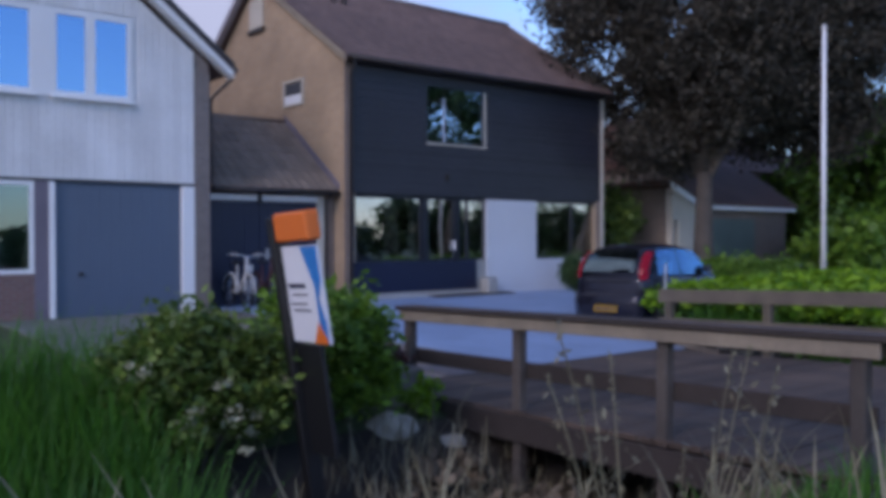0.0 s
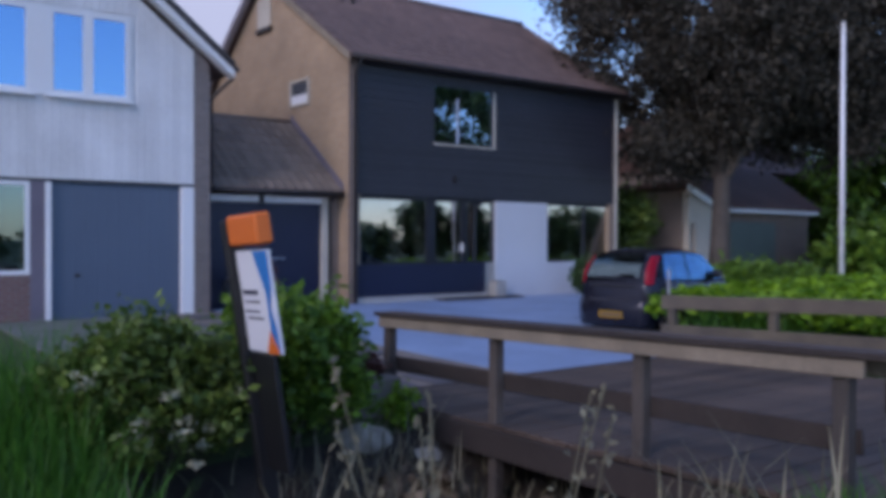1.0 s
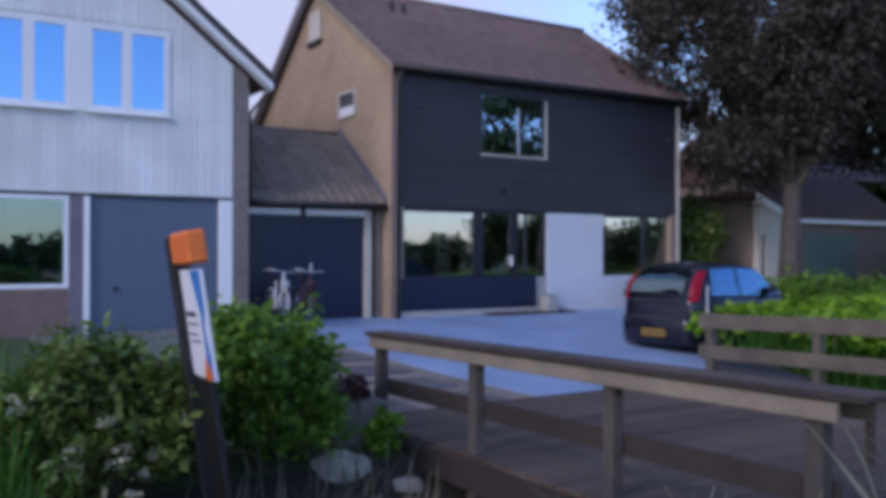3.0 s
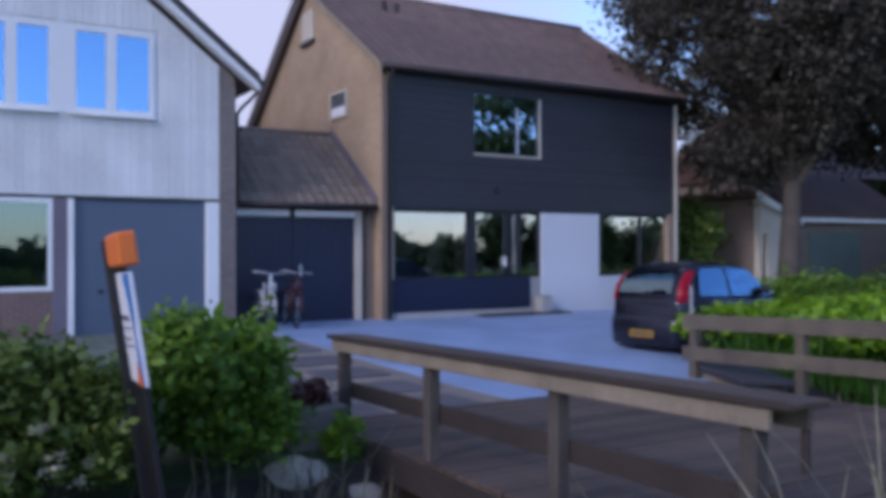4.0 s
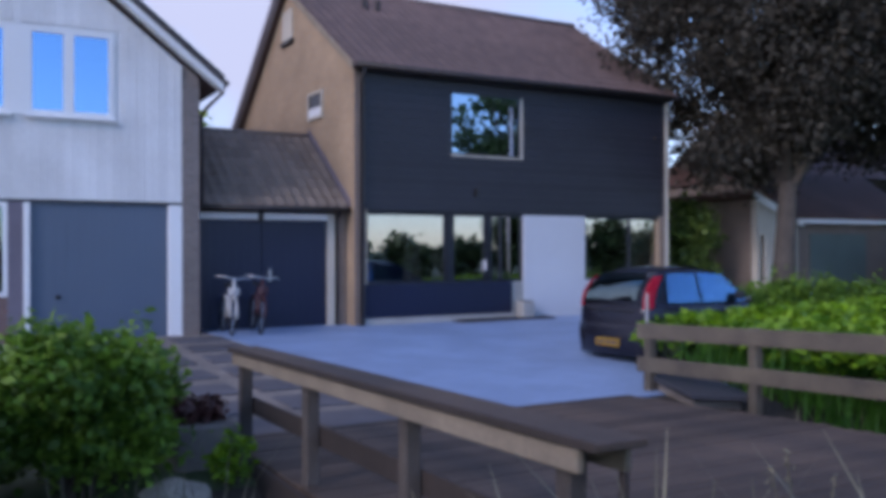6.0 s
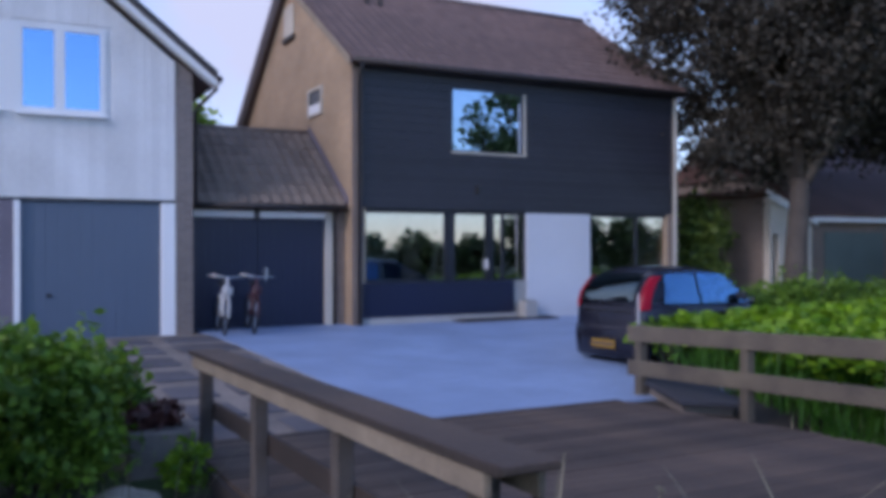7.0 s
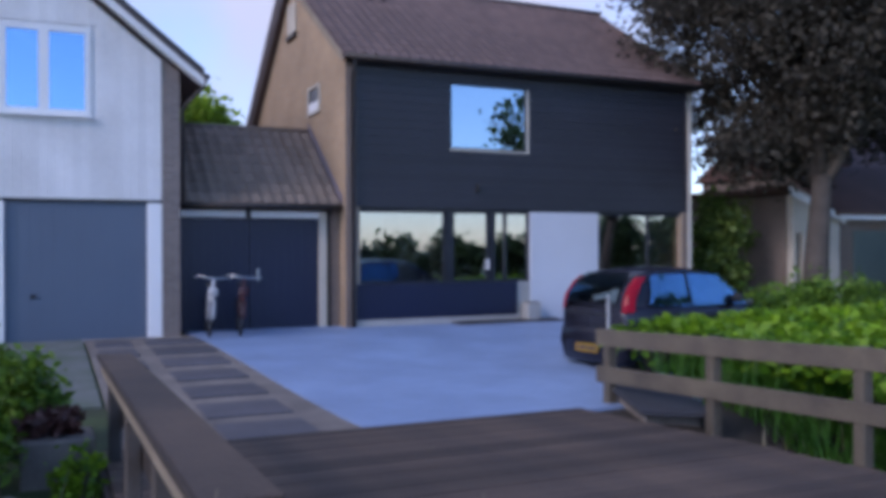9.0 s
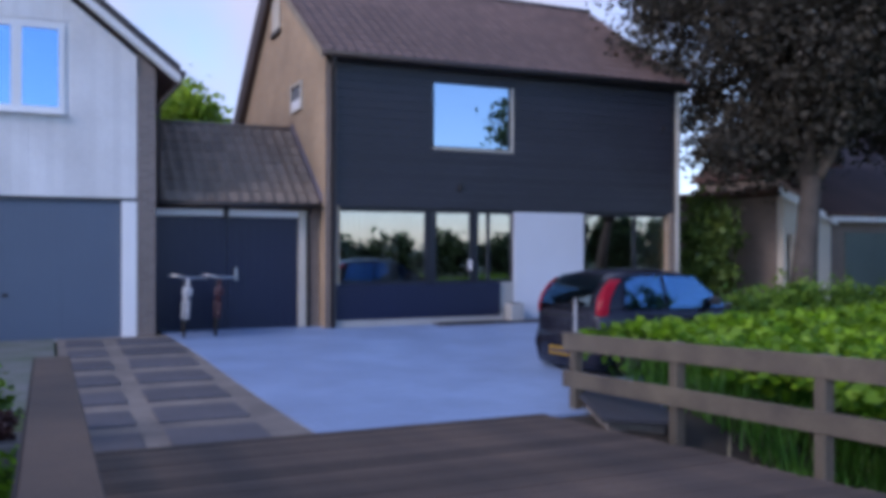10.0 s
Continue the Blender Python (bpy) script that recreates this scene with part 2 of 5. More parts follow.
# ---- makers ----
def thing(name, at, label, category, group="", kind=""):
    ob = new(name)
    ob.location = at
    ob.empty_display_size = 0.2
    bpy.context.view_layer.update()
    return tagged(ob, label, category, group, kind)


def world_place(ob):
    at = Vector(ob.location)
    up = ob.parent
    while up:
        at = at + Vector(up.location)
        up = up.parent
    return at


def part(name, bm, mat, parent=None, label="", smooth=False):
    """Links a bmesh, given in the world's metres, as one mesh under a thing or a part."""
    me = bpy.data.meshes.new(name)
    off = world_place(parent) if parent else Vector()
    bmesh.ops.translate(bm, verts=bm.verts, vec=-off)
    bmesh.ops.recalc_face_normals(bm, faces=bm.faces)
    bm.to_mesh(me)
    bm.free()
    me.materials.append(mat)
    if smooth:
        for f in me.polygons:
            f.use_smooth = True
    ob = new(name, me)
    ob.parent = parent
    if label:
        ob["label"] = label
    return ob


def piece(name, me, at, parent):
    """One of many alike pieces, on a mesh that they share; at: a pose in the world."""
    ob = new(name, me)
    ob.parent = parent
    ob.matrix_basis = Matrix.Translation(-world_place(parent)) @ at
    return ob


def box(bm, x0, x1, y0, y1, z0, z1, bevel=0.0, m=None):
    vs = [bm.verts.new((x, y, z)) for z in (z0, z1) for y in (y0, y1) for x in (x0, x1)]
    fs = [bm.faces.new([vs[i] for i in f]) for f in ((0, 1, 3, 2), (4, 6, 7, 5), (0, 4, 5, 1), (2, 3, 7, 6), (0, 2, 6, 4), (1, 5, 7, 3))]
    if bevel:
        es = list({e for f in fs for e in f.edges})
        made = bmesh.ops.bevel(bm, geom=es, offset=bevel, segments=1, affect="EDGES")
        vs = list({v for f in made["faces"] for v in f.verts} | {v for v in vs if v.is_valid})
    if m is not None:
        bmesh.ops.transform(bm, matrix=m, verts=[v for v in vs if v.is_valid])
    return bm


def boxes(*rows, bevel=0.0):
    bm = bmesh.new()
    for r in rows:
        box(bm, *r, bevel=bevel)
    return bm


def prism(pts, axis, a, b):
    """A polygon in the plane across axis ('x': y,z; 'y': x,z), drawn out from a to b."""
    bm = bmesh.new()
    def at(p, v):
        return (v, p[0], p[1]) if axis == "x" else (p[0], v, p[1]) if axis == "y" else (p[0], p[1], v)
    lo, hi = [bm.verts.new(at(p, a)) for p in pts], [bm.verts.new(at(p, b)) for p in pts]
    bm.faces.new(lo)
    bm.faces.new(hi)
    for i in range(len(pts)):
        j = (i + 1) % len(pts)
        bm.faces.new((lo[i], lo[j], hi[j], hi[i]))
    return bm


def tube(bm, pts, r0, r1=None, sides=8):
    """A tapered tube along points."""
    r1 = r0 if r1 is None else r1
    pts = [Vector(p) for p in pts]
    rings = []
    for i, p in enumerate(pts):
        d = (pts[min(i + 1, len(pts) - 1)] - pts[max(i - 1, 0)]).normalized()
        u = d.orthogonal().normalized()
        if rings:
            u = (last - d * last.dot(d)).normalized()
        last = u
        v = d.cross(u)
        r = r0 + (r1 - r0) * i / max(len(pts) - 1, 1)
        rings.append([bm.verts.new(p + r * (math.cos(2 * math.pi * k / sides) * u + math.sin(2 * math.pi * k / sides) * v)) for k in range(sides)])
    for a, b in zip(rings, rings[1:]):
        for k in range(sides):
            bm.faces.new((a[k], a[(k + 1) % sides], b[(k + 1) % sides], b[k]))
    bm.faces.new(rings[0])
    bm.faces.new(rings[-1])
    return bm


def ring(bm, centre, axis, R, r, n=28, k=8):
    """A tyre-like ring round an axis."""
    c, w = Vector(centre), Vector(axis).normalized()
    u = w.orthogonal().normalized()
    v = w.cross(u)
    grid = []
    for i in range(n):
        a = 2 * math.pi * i / n
        d = math.cos(a) * u + math.sin(a) * v
        grid.append([bm.verts.new(c + d * (R + r * math.cos(2 * math.pi * j / k)) + w * r * math.sin(2 * math.pi * j / k)) for j in range(k)])
    for i in range(n):
        for j in range(k):
            bm.faces.new((grid[i][j], grid[(i + 1) % n][j], grid[(i + 1) % n][(j + 1) % k], grid[i][(j + 1) % k]))
    return bm


def disc(bm, centre, axis, r, h, n=20):
    c, w = Vector(centre), Vector(axis).normalized()
    return tube(bm, [c - w * h / 2, c + w * h / 2], r, r, n)


def holes_wall(x0, x1, z0, z1, openings, y0, y1):
    """A wall across y, from x0 to x1, with openings (x0, x1, z0, z1) that go through it."""
    bm = bmesh.new()
    xs = sorted({x0, x1, *[v for o in openings for v in o[:2]]})
    zs = sorted({z0, z1, *[v for o in openings for v in o[2:]]})
    for a, b in zip(xs, xs[1:]):
        run = None
        for c, d in list(zip(zs, zs[1:])) + [(None, None)]:
            solid = c is not None and not any(o[0] <= (a + b) / 2 <= o[1] and o[2] <= (c + d) / 2 <= o[3] for o in openings)
            if solid:
                run = (run[0], d) if run else (c, d)
            elif run:
                box(bm, a, b, y0, y1, run[0], run[1])
                run = None
    return bm


def sliced(bm, co, no):
    """Cuts away what lies beyond a plane, and closes the cut."""
    made = bmesh.ops.bisect_plane(bm, geom=bm.verts[:] + bm.edges[:] + bm.faces[:], plane_co=co, plane_no=no, clear_outer=True)
    es = [e for e in made["geom_cut"] if isinstance(e, bmesh.types.BMEdge)]
    if es:
        bmesh.ops.holes_fill(bm, edges=es)
    return bm


def window_unit(parent, x0, x1, z0, z1, y, panes, frame_mat, glass, bar=0.06, name="window", sill=None):
    """A window in a wall that faces -y; panes: x edges of the bars between its panes."""
    unit = part(name, boxes((x0, x1, y, y + 0.07, z0, z0 + bar), (x0, x1, y, y + 0.07, z1 - bar, z1), (x0, x0 + bar, y, y + 0.07, z0 + bar, z1 - bar),
                            (x1 - bar, x1, y, y + 0.07, z0 + bar, z1 - bar)), frame_mat, parent)
    edges = [x0 + bar]
    for a, b in panes:
        part("bar", boxes((a, b, y - 0.004, y + 0.066, z0 + bar, z1 - bar)), frame_mat, unit)
        edges += [a, b]
    edges.append(x1 - bar)
    for a, b in zip(edges[::2], edges[1::2]):
        pane = part("pane", boxes((a, b, y + 0.03, y + 0.04, z0 + bar, z1 - bar)), glass, unit)
        pane.visible_shadow = False
    if sill:
        part("sill", boxes((x0 - 0.03, x1 + 0.03, y - 0.08, y + 0.05, z0 - 0.05, z0 - 0.002), bevel=0.006), sill, unit)
    return unit


def quads_mesh(name, corners):
    """One mesh from an array of loose quads, (n, 4, 3)."""
    me = bpy.data.meshes.new(name)
    n = len(corners)
    me.vertices.add(4 * n)
    me.vertices.foreach_set("co", corners.reshape(-1).astype(np.float32))
    me.loops.add(4 * n)
    me.loops.foreach_set("vertex_index", np.arange(4 * n, dtype=np.int32))
    me.polygons.add(n)
    me.polygons.foreach_set("loop_start", np.arange(0, 4 * n, 4, dtype=np.int32))
    me.update(calc_edges=True)
    return me


def leaf_quads(centres, size, rng, flat=0.3, long=1.7):
    """Loose leaves round the centres given, turned at random."""
    n = len(centres)
    d = rng.normal(size=(n, 3))
    d[:, 2] *= flat + 0.4
    d /= np.linalg.norm(d, axis=1)[:, None]
    e = np.cross(d, rng.normal(size=(n, 3)))
    e /= np.linalg.norm(e, axis=1)[:, None] + 1e-9
    s = (size * rng.uniform(0.6, 1.35, n))[:, None]
    f = np.cross(d, e)
    return np.stack([centres - d * s * long / 2, centres + e * s / 2 + f * s * 0.12, centres + d * s * long / 2, centres - e * s / 2 + f * s * 0.12], 1)


def leafy(name, corners, mat, parent=None, label=""):
    me = quads_mesh(name, corners - np.array(world_place(parent) if parent else (0, 0, 0)))
    me.materials.append(mat)
    ob = new(name, me)
    ob.parent = parent
    if label:
        ob["label"] = label
    return ob


def clumps(rng, centre, radii, count, each, spread, low=-1.0, hollow=0.35):
    """Places of leaves: clumps scattered through an egg-shaped space, denser outwards."""
    out = []
    made = 0
    while made < count:
        p = rng.uniform(-1, 1, 3)
        r = np.linalg.norm(p)
        if r > 1 or r < hollow or p[2] < low:
            continue
        bulge = 0.86 + 0.25 * noise.noise(Vector(p * 2.2) + Vector(centre))
        c = np.array(centre) + p * np.array(radii) * bulge
        out.append(c + rng.normal(size=(each, 3)) * np.array(spread) * rng.uniform(0.6, 1.2))
        made += 1
    return np.concatenate(out)


def blades(rng, xs, ys, base, height, width, lean=0.35):
    """Grass blades, bent, each of three quads."""
    n = len(xs)
    a = rng.uniform(0, 2 * np.pi, n)
    out = np.stack([np.cos(a), np.sin(a), np.zeros(n)], 1)
    side = np.stack([-np.sin(a), np.cos(a), np.zeros(n)], 1)
    h = (height * rng.uniform(0.5, 1.15, n))[:, None]
    bend = (lean * rng.uniform(0.2, 1.4, n))[:, None] * h
    root = np.stack([xs, ys, base], 1)
    rows = []
    for k, w in ((0, 1.0), (0.4, 0.85), (0.75, 0.55), (1.0, 0.08)):
        mid = root + out * bend * k * k + np.array([0, 0, 1]) * h * (k - 0.12 * k * k)
        rows.append((mid - side * width * w / 2, mid + side * width * w / 2))
    return np.concatenate([np.stack([p[0], p[1], q[1], q[0]], 1) for p, q in zip(rows, rows[1:])])


# ---- ground ----
def smooth_step(a, b, v):
    u = min(max((v - a) / (b - a), 0.0), 1.0)
    return u * u * (3 - 2 * u)


def ground_z(x, y):
    """Road level in front, a ditch, and gardens that rise gently to the houses."""
    if y > 6.6:
        z = -0.24 + 0.24 * smooth_step(8.2, 16.4, y)
    else:
        z = -0.03 - 0.21 * smooth_step(2.0, 7.0, y)
    ditch = smooth_step(2.5, 3.9, y) * (1 - smooth_step(5.3, 7.5, y))
    return z - 0.95 * ditch


def axis_steps(lo, hi, step, far):
    v = list(np.arange(lo, hi + 1e-6, step))
    out, s = [], step
    a, b = lo, hi
    while b < far:
        s *= 1.5
        a, b = a - s, b + s
        out.append((a, b))
    return [p[0] for p in reversed(out)] + v + [p[1] for p in out]


def build_ground():
    gx, gy = axis_steps(-8, 32, 0.5, 900), axis_steps(-4, 18, 0.25, 900)
    bm = bmesh.new()
    grid = [[bm.verts.new((x, y, ground_z(x, y) + (0.03 * noise.noise((x * 1.3, y * 1.3, 0)) if 1.6 < y < 8 else 0) - (0.02 if y > 8 or y < 1.4 else 0))) for x in gx] for y in gy]
    for r, s in zip(grid, grid[1:]):
        for i in range(len(gx) - 1):
            bm.faces.new((r[i], r[i + 1], s[i + 1], s[i]))
    ob = part("ground", bm, SOIL, smooth=True)
    ob.data.materials.append(DIRT)
    for f in ob.data.polygons:
        if 2.9 < f.center.y < (8.4 if 10 < f.center.x < 12.4 else 7.0) and abs(f.center.x) < 60:
            f.material_index = 1
    tagged(ob, "grassy ground with a dug ditch along the road", "ground", kind="structure")
    road = part("road", boxes((-300, 300, -5.2, 1.1, -0.3, 0.0)), ASPHALT)
    tagged(road, "grey asphalt lane along the ditch", "road", kind="structure")


build_ground()

# ---- paving, driveway ----
def sloped_sheet(name, x0, x1, y0, y1, lift, mat, label, skew=0.0):
    """Paving that follows the rise to the houses; skew: shift of its near end along x."""
    bm = bmesh.new()
    rows = []
    for k in range(13):
        y = y0 + (y1 - y0) * k / 12
        s = skew * (1 - k / 12)
        rows.append([(x, y, ground_z(x, y) + lift) for x in (x0 + s, x1)])
    top = [[bm.verts.new(p) for p in r] for r in rows]
    low = [[bm.verts.new((p[0], p[1], p[2] - 0.12)) for p in r] for r in rows]
    for i in range(12):
        bm.faces.new((top[i][0], top[i][1], top[i + 1][1], top[i + 1][0]))
        bm.faces.new((low[i][0], low[i + 1][0], low[i + 1][1], low[i][1]))
        for j in (0, 1):
            bm.faces.new((top[i][j], top[i + 1][j], low[i + 1][j], low[i][j]))
    bm.faces.new((top[0][0], low[0][0], low[0][1], top[0][1]))
    bm.faces.new((top[-1][0], low[-1][0], low[-1][1], top[-1][1]))
    ob = part(name, bm, mat)
    return tagged(ob, label, "paving", kind="structure")


DRIVE_Y = 8.15
drive = sloped_sheet("driveway", 7.62, 13.2, DRIVE_Y, 17.1, 0.02, PAVERS, "smooth grey paved driveway before the houses, sky blue in its colour", 0.5)
drive_side = sloped_sheet("pavement", 13.2, 19.3, 12.4, 17.0, 0.02, PAVERS, "grey paving along the black house front, sky blue in its colour")
path_bed = sloped_sheet("path", 5.85, 8.2, DRIVE_Y, 16.45, 0.006, SLAB_BED, "sandy path set with dark paving slabs", 0.0)
neighbour_drive = sloped_sheet("neighbour_driveway", 3.6, 5.8, 10.5, 16.45, 0.01, DRIVE_GREY, "pale concrete drive before the grey-blue garage door")

# ---- timber bridge ----
DECK_Z = -0.20


def deck_end(y):
    """Where the planks end beside the far railing: that side of the bridge runs askew."""
    return 10.60 + (8.15 - y) * 0.14


bridge = thing("timber_bridge", (8.5, 5.4, DECK_Z - 0.3), "brown timber plank bridge across the ditch", "bridge")
for bx in (5.95, 7.4, 8.9, 10.4):
    part("beam", boxes((bx - 0.1, bx + 0.1, 2.3, 8.2, DECK_Z - 0.30, DECK_Z - 0.052), bevel=0.01), RAIL_WOOD, bridge)
for by in (2.55, 8.02):
    part("abutment", boxes((4.6, 11.7, by - 0.06, by + 0.06, -1.35, DECK_Z - 0.31), bevel=0.01), RAIL_WOOD, bridge)
part("edge_board", boxes((5.62, 5.66, 2.2, 8.15, DECK_Z - 0.24, DECK_Z - 0.01)), DARK_WOOD, bridge)
part("edge_board", prism([(deck_end(8.15) + 0.01, 8.15), (deck_end(2.2) + 0.01, 2.2), (deck_end(2.2) + 0.05, 2.2), (deck_end(8.15) + 0.05, 8.15)], "z", DECK_Z - 0.24, DECK_Z - 0.06), DARK_WOOD, bridge)


def plank_mesh(width):
    bm = boxes((-2.84, 2.84, -width / 2, width / 2, -0.05, 0.0), bevel=0.008)
    me = bpy.data.meshes.new("plank")
    bmesh.ops.recalc_face_normals(bm, faces=bm.faces)
    bm.to_mesh(me)
    bm.free()
    me.materials.append(PLANK)
    return me


# ---- railings ----
def rail_board(parent, name, a, b, z, rise, depth, mat, label=""):
    """A board from a to b (x, y) with its lower and upper height z at a, rising by rise to b."""
    bm = bmesh.new()
    vs = [bm.verts.new((x + o, y, h + k)) for o in (0, depth) for (x, y), k in ((a, 0), (b, rise)) for h in z]
    for f in ((0, 1, 3, 2), (4, 6, 7, 5), (0, 2, 6, 4), (1, 5, 7, 3), (0, 4, 5, 1), (2, 3, 7, 6)):
        bm.faces.new([vs[i] for i in f])
    bmesh.ops.bevel(bm, geom=bm.edges[:], offset=0.006, segments=1, affect="EDGES")
    return part(name, bm, mat, parent, label)


left_rail = thing("bridge_railing", (5.72, 5.4, DECK_Z - 0.2), "weathered wooden railing with a flat cap board", "railing", "bridge railings")
for py in (7.76, 6.11, 4.50, 2.98):
    under = 0.53 + (7.84 - py) * 0.0175
    part("post", boxes((5.700, 5.806, py - 0.052, py + 0.052, DECK_Z - 0.75, under + 0.085), bevel=0.012), POST_WOOD, left_rail)
rail_board(left_rail, "cap_board", (5.628, 7.86), (5.640, 2.66), (0.648, 0.684), 0.108, 0.262, PLANK, "dark flat cap board")
# A thin dark strip draws the line between cap and top board.
rail_board(left_rail, "cap_edge", (5.616, 7.86), (5.628, 2.66), (0.644, 0.688), 0.108, 0.011, DARK_WOOD, "dark strip along the cap edge")
rail_board(left_rail, "top_board", (5.646, 7.82), (5.658, 2.82), (0.532, 0.640), 0.104, 0.04, RAIL_PALE, "pale sawn board below the cap")
rail_board(left_rail, "inner_board", (5.836, 7.82), (5.848, 2.74), (0.532, 0.645), 0.105, 0.034, RAIL_WOOD, "weathered board on the deck side")
rail_board(left_rail, "middle_rail", (5.808, 7.84), (5.808, 2.90), (0.075, 0.228), 0.085, 0.035, DARK_WOOD, "dark middle board")
part("brace", boxes((5.848, 5.882, 2.75, 2.79, 0.42, 0.634), bevel=0.006), DARK_WOOD, left_rail)
right_rail = thing("bridge_railing", (11.3, 5.4, DECK_Z - 0.2), "weathered wooden railing with two boards on posts", "railing", "bridge railings")
for py in (8.40, 6.90, 5.30, 3.70):
    px = 11.13 + (8.4 - py) * 0.13
    part("post", boxes((px - 0.04, px + 0.08, py - 0.06, py + 0.06, DECK_Z - 0.75, 0.63 + (8.4 - py) * 0.026), bevel=0.012), RAIL_WOOD, right_rail)
rail_board(right_rail, "board", (11.05, 8.54), (11.73, 3.4), (0.425, 0.62), 0.14, 0.036, RAIL_WOOD)
rail_board(right_rail, "board", (11.05, 8.54), (11.73, 3.4), (0.015, 0.20), 0.075, 0.036, RAIL_WOOD)

slab = thing("loose_slab", (11.7, 8.0, -0.2), "dark grey slab lying on a pale block beside the bridge", "slab")
part("block", box(bmesh.new(), -0.30, 0.30, -0.62, 0.66, -0.16, -0.032, 0.01, pose(11.36, 7.82, -0.10, 2, 3, -22)), SLAB_BED, slab)
part("plate", box(bmesh.new(), -0.38, 0.42, -0.76, 0.74, -0.03, 0.025, 0.008, pose(11.34, 7.80, -0.10, 2, 3, -22)), MAT, slab)
stake = thing("marker_stake", (11.22, 8.53, -0.3), "thin dull white stake beside the railing post", "stake")
part("rod", boxes((11.206, 11.234, 8.516, 8.544, -0.35, 0.985), bevel=0.006), STAKE_PAINT, stake)
part("tip", boxes((11.209, 11.231, 8.519, 8.541, 0.986, 1.01), bevel=0.008), STAKE_PAINT, stake)


# ---- houses ----
F = 16.58
G = 10.65


def tile_mesh(name, w, l, mat):
    """One curved roof tile: w across, l down the slope (y), lying in its own plane."""
    bm = bmesh.new()
    rows = []
    for y in (0, l):
        rows.append([bm.verts.new((w * u, y, 0.012 + 0.022 * h - (0.018 if y else 0.0))) for u, h in ((0, 0.0), (0.3, -0.5), (0.55, 0.1), (0.75, 1.0), (0.92, 0.9), (1.02, 0.1))])
    low = [bm.verts.new(v.co - Vector((0, 0, 0.022))) for v in rows[0]]
    for i in range(5):
        bm.faces.new((rows[0][i], rows[0][i + 1], rows[1][i + 1], rows[1][i]))
        bm.faces.new((low[i], low[i + 1], rows[0][i + 1], rows[0][i]))
    me = bpy.data.meshes.new(name)
    bmesh.ops.recalc_face_normals(bm, faces=bm.faces)
    bm.to_mesh(me)
    bm.free()
    me.materials.append(mat)
    return me


def tiled_slope(parent, x0, x1, y0, z0, y1, z1, w, l, mat, singles):
    """Tiles on a slope that rises from (y0, z0) to (y1, z1); the lowest rows are pieces, the rest joined."""
    run = math.hypot(y1 - y0, z1 - z0)
    tilt = math.degrees(math.atan2(z1 - z0, y1 - y0))
    cols, rows = int((x1 - x0) / w), int(run / l)
    w, l = (x1 - x0) / cols, run / rows
    me = tile_mesh("tile", w, l * 1.12, mat)
    joined = bmesh.new()
    for r in range(rows):
        for c in range(cols):
            m = pose(x0 + c * w, y0, z0, tilt) @ pose(0, r * l, 0, 0, random.uniform(-0.5, 0.5), random.uniform(-0.3, 0.3))
            if r < singles:
                piece("tile", me, m, parent)
            else:
                before = len(joined.verts)
                joined.from_mesh(me)
                joined.verts.ensure_lookup_table()
                for v in joined.verts[before:]:
                    v.co = m @ v.co
    if joined.verts:
        rest = part("roof_tiles", joined, mat, parent)
        rest["kind"] = "stuff"
    else:
        joined.free()


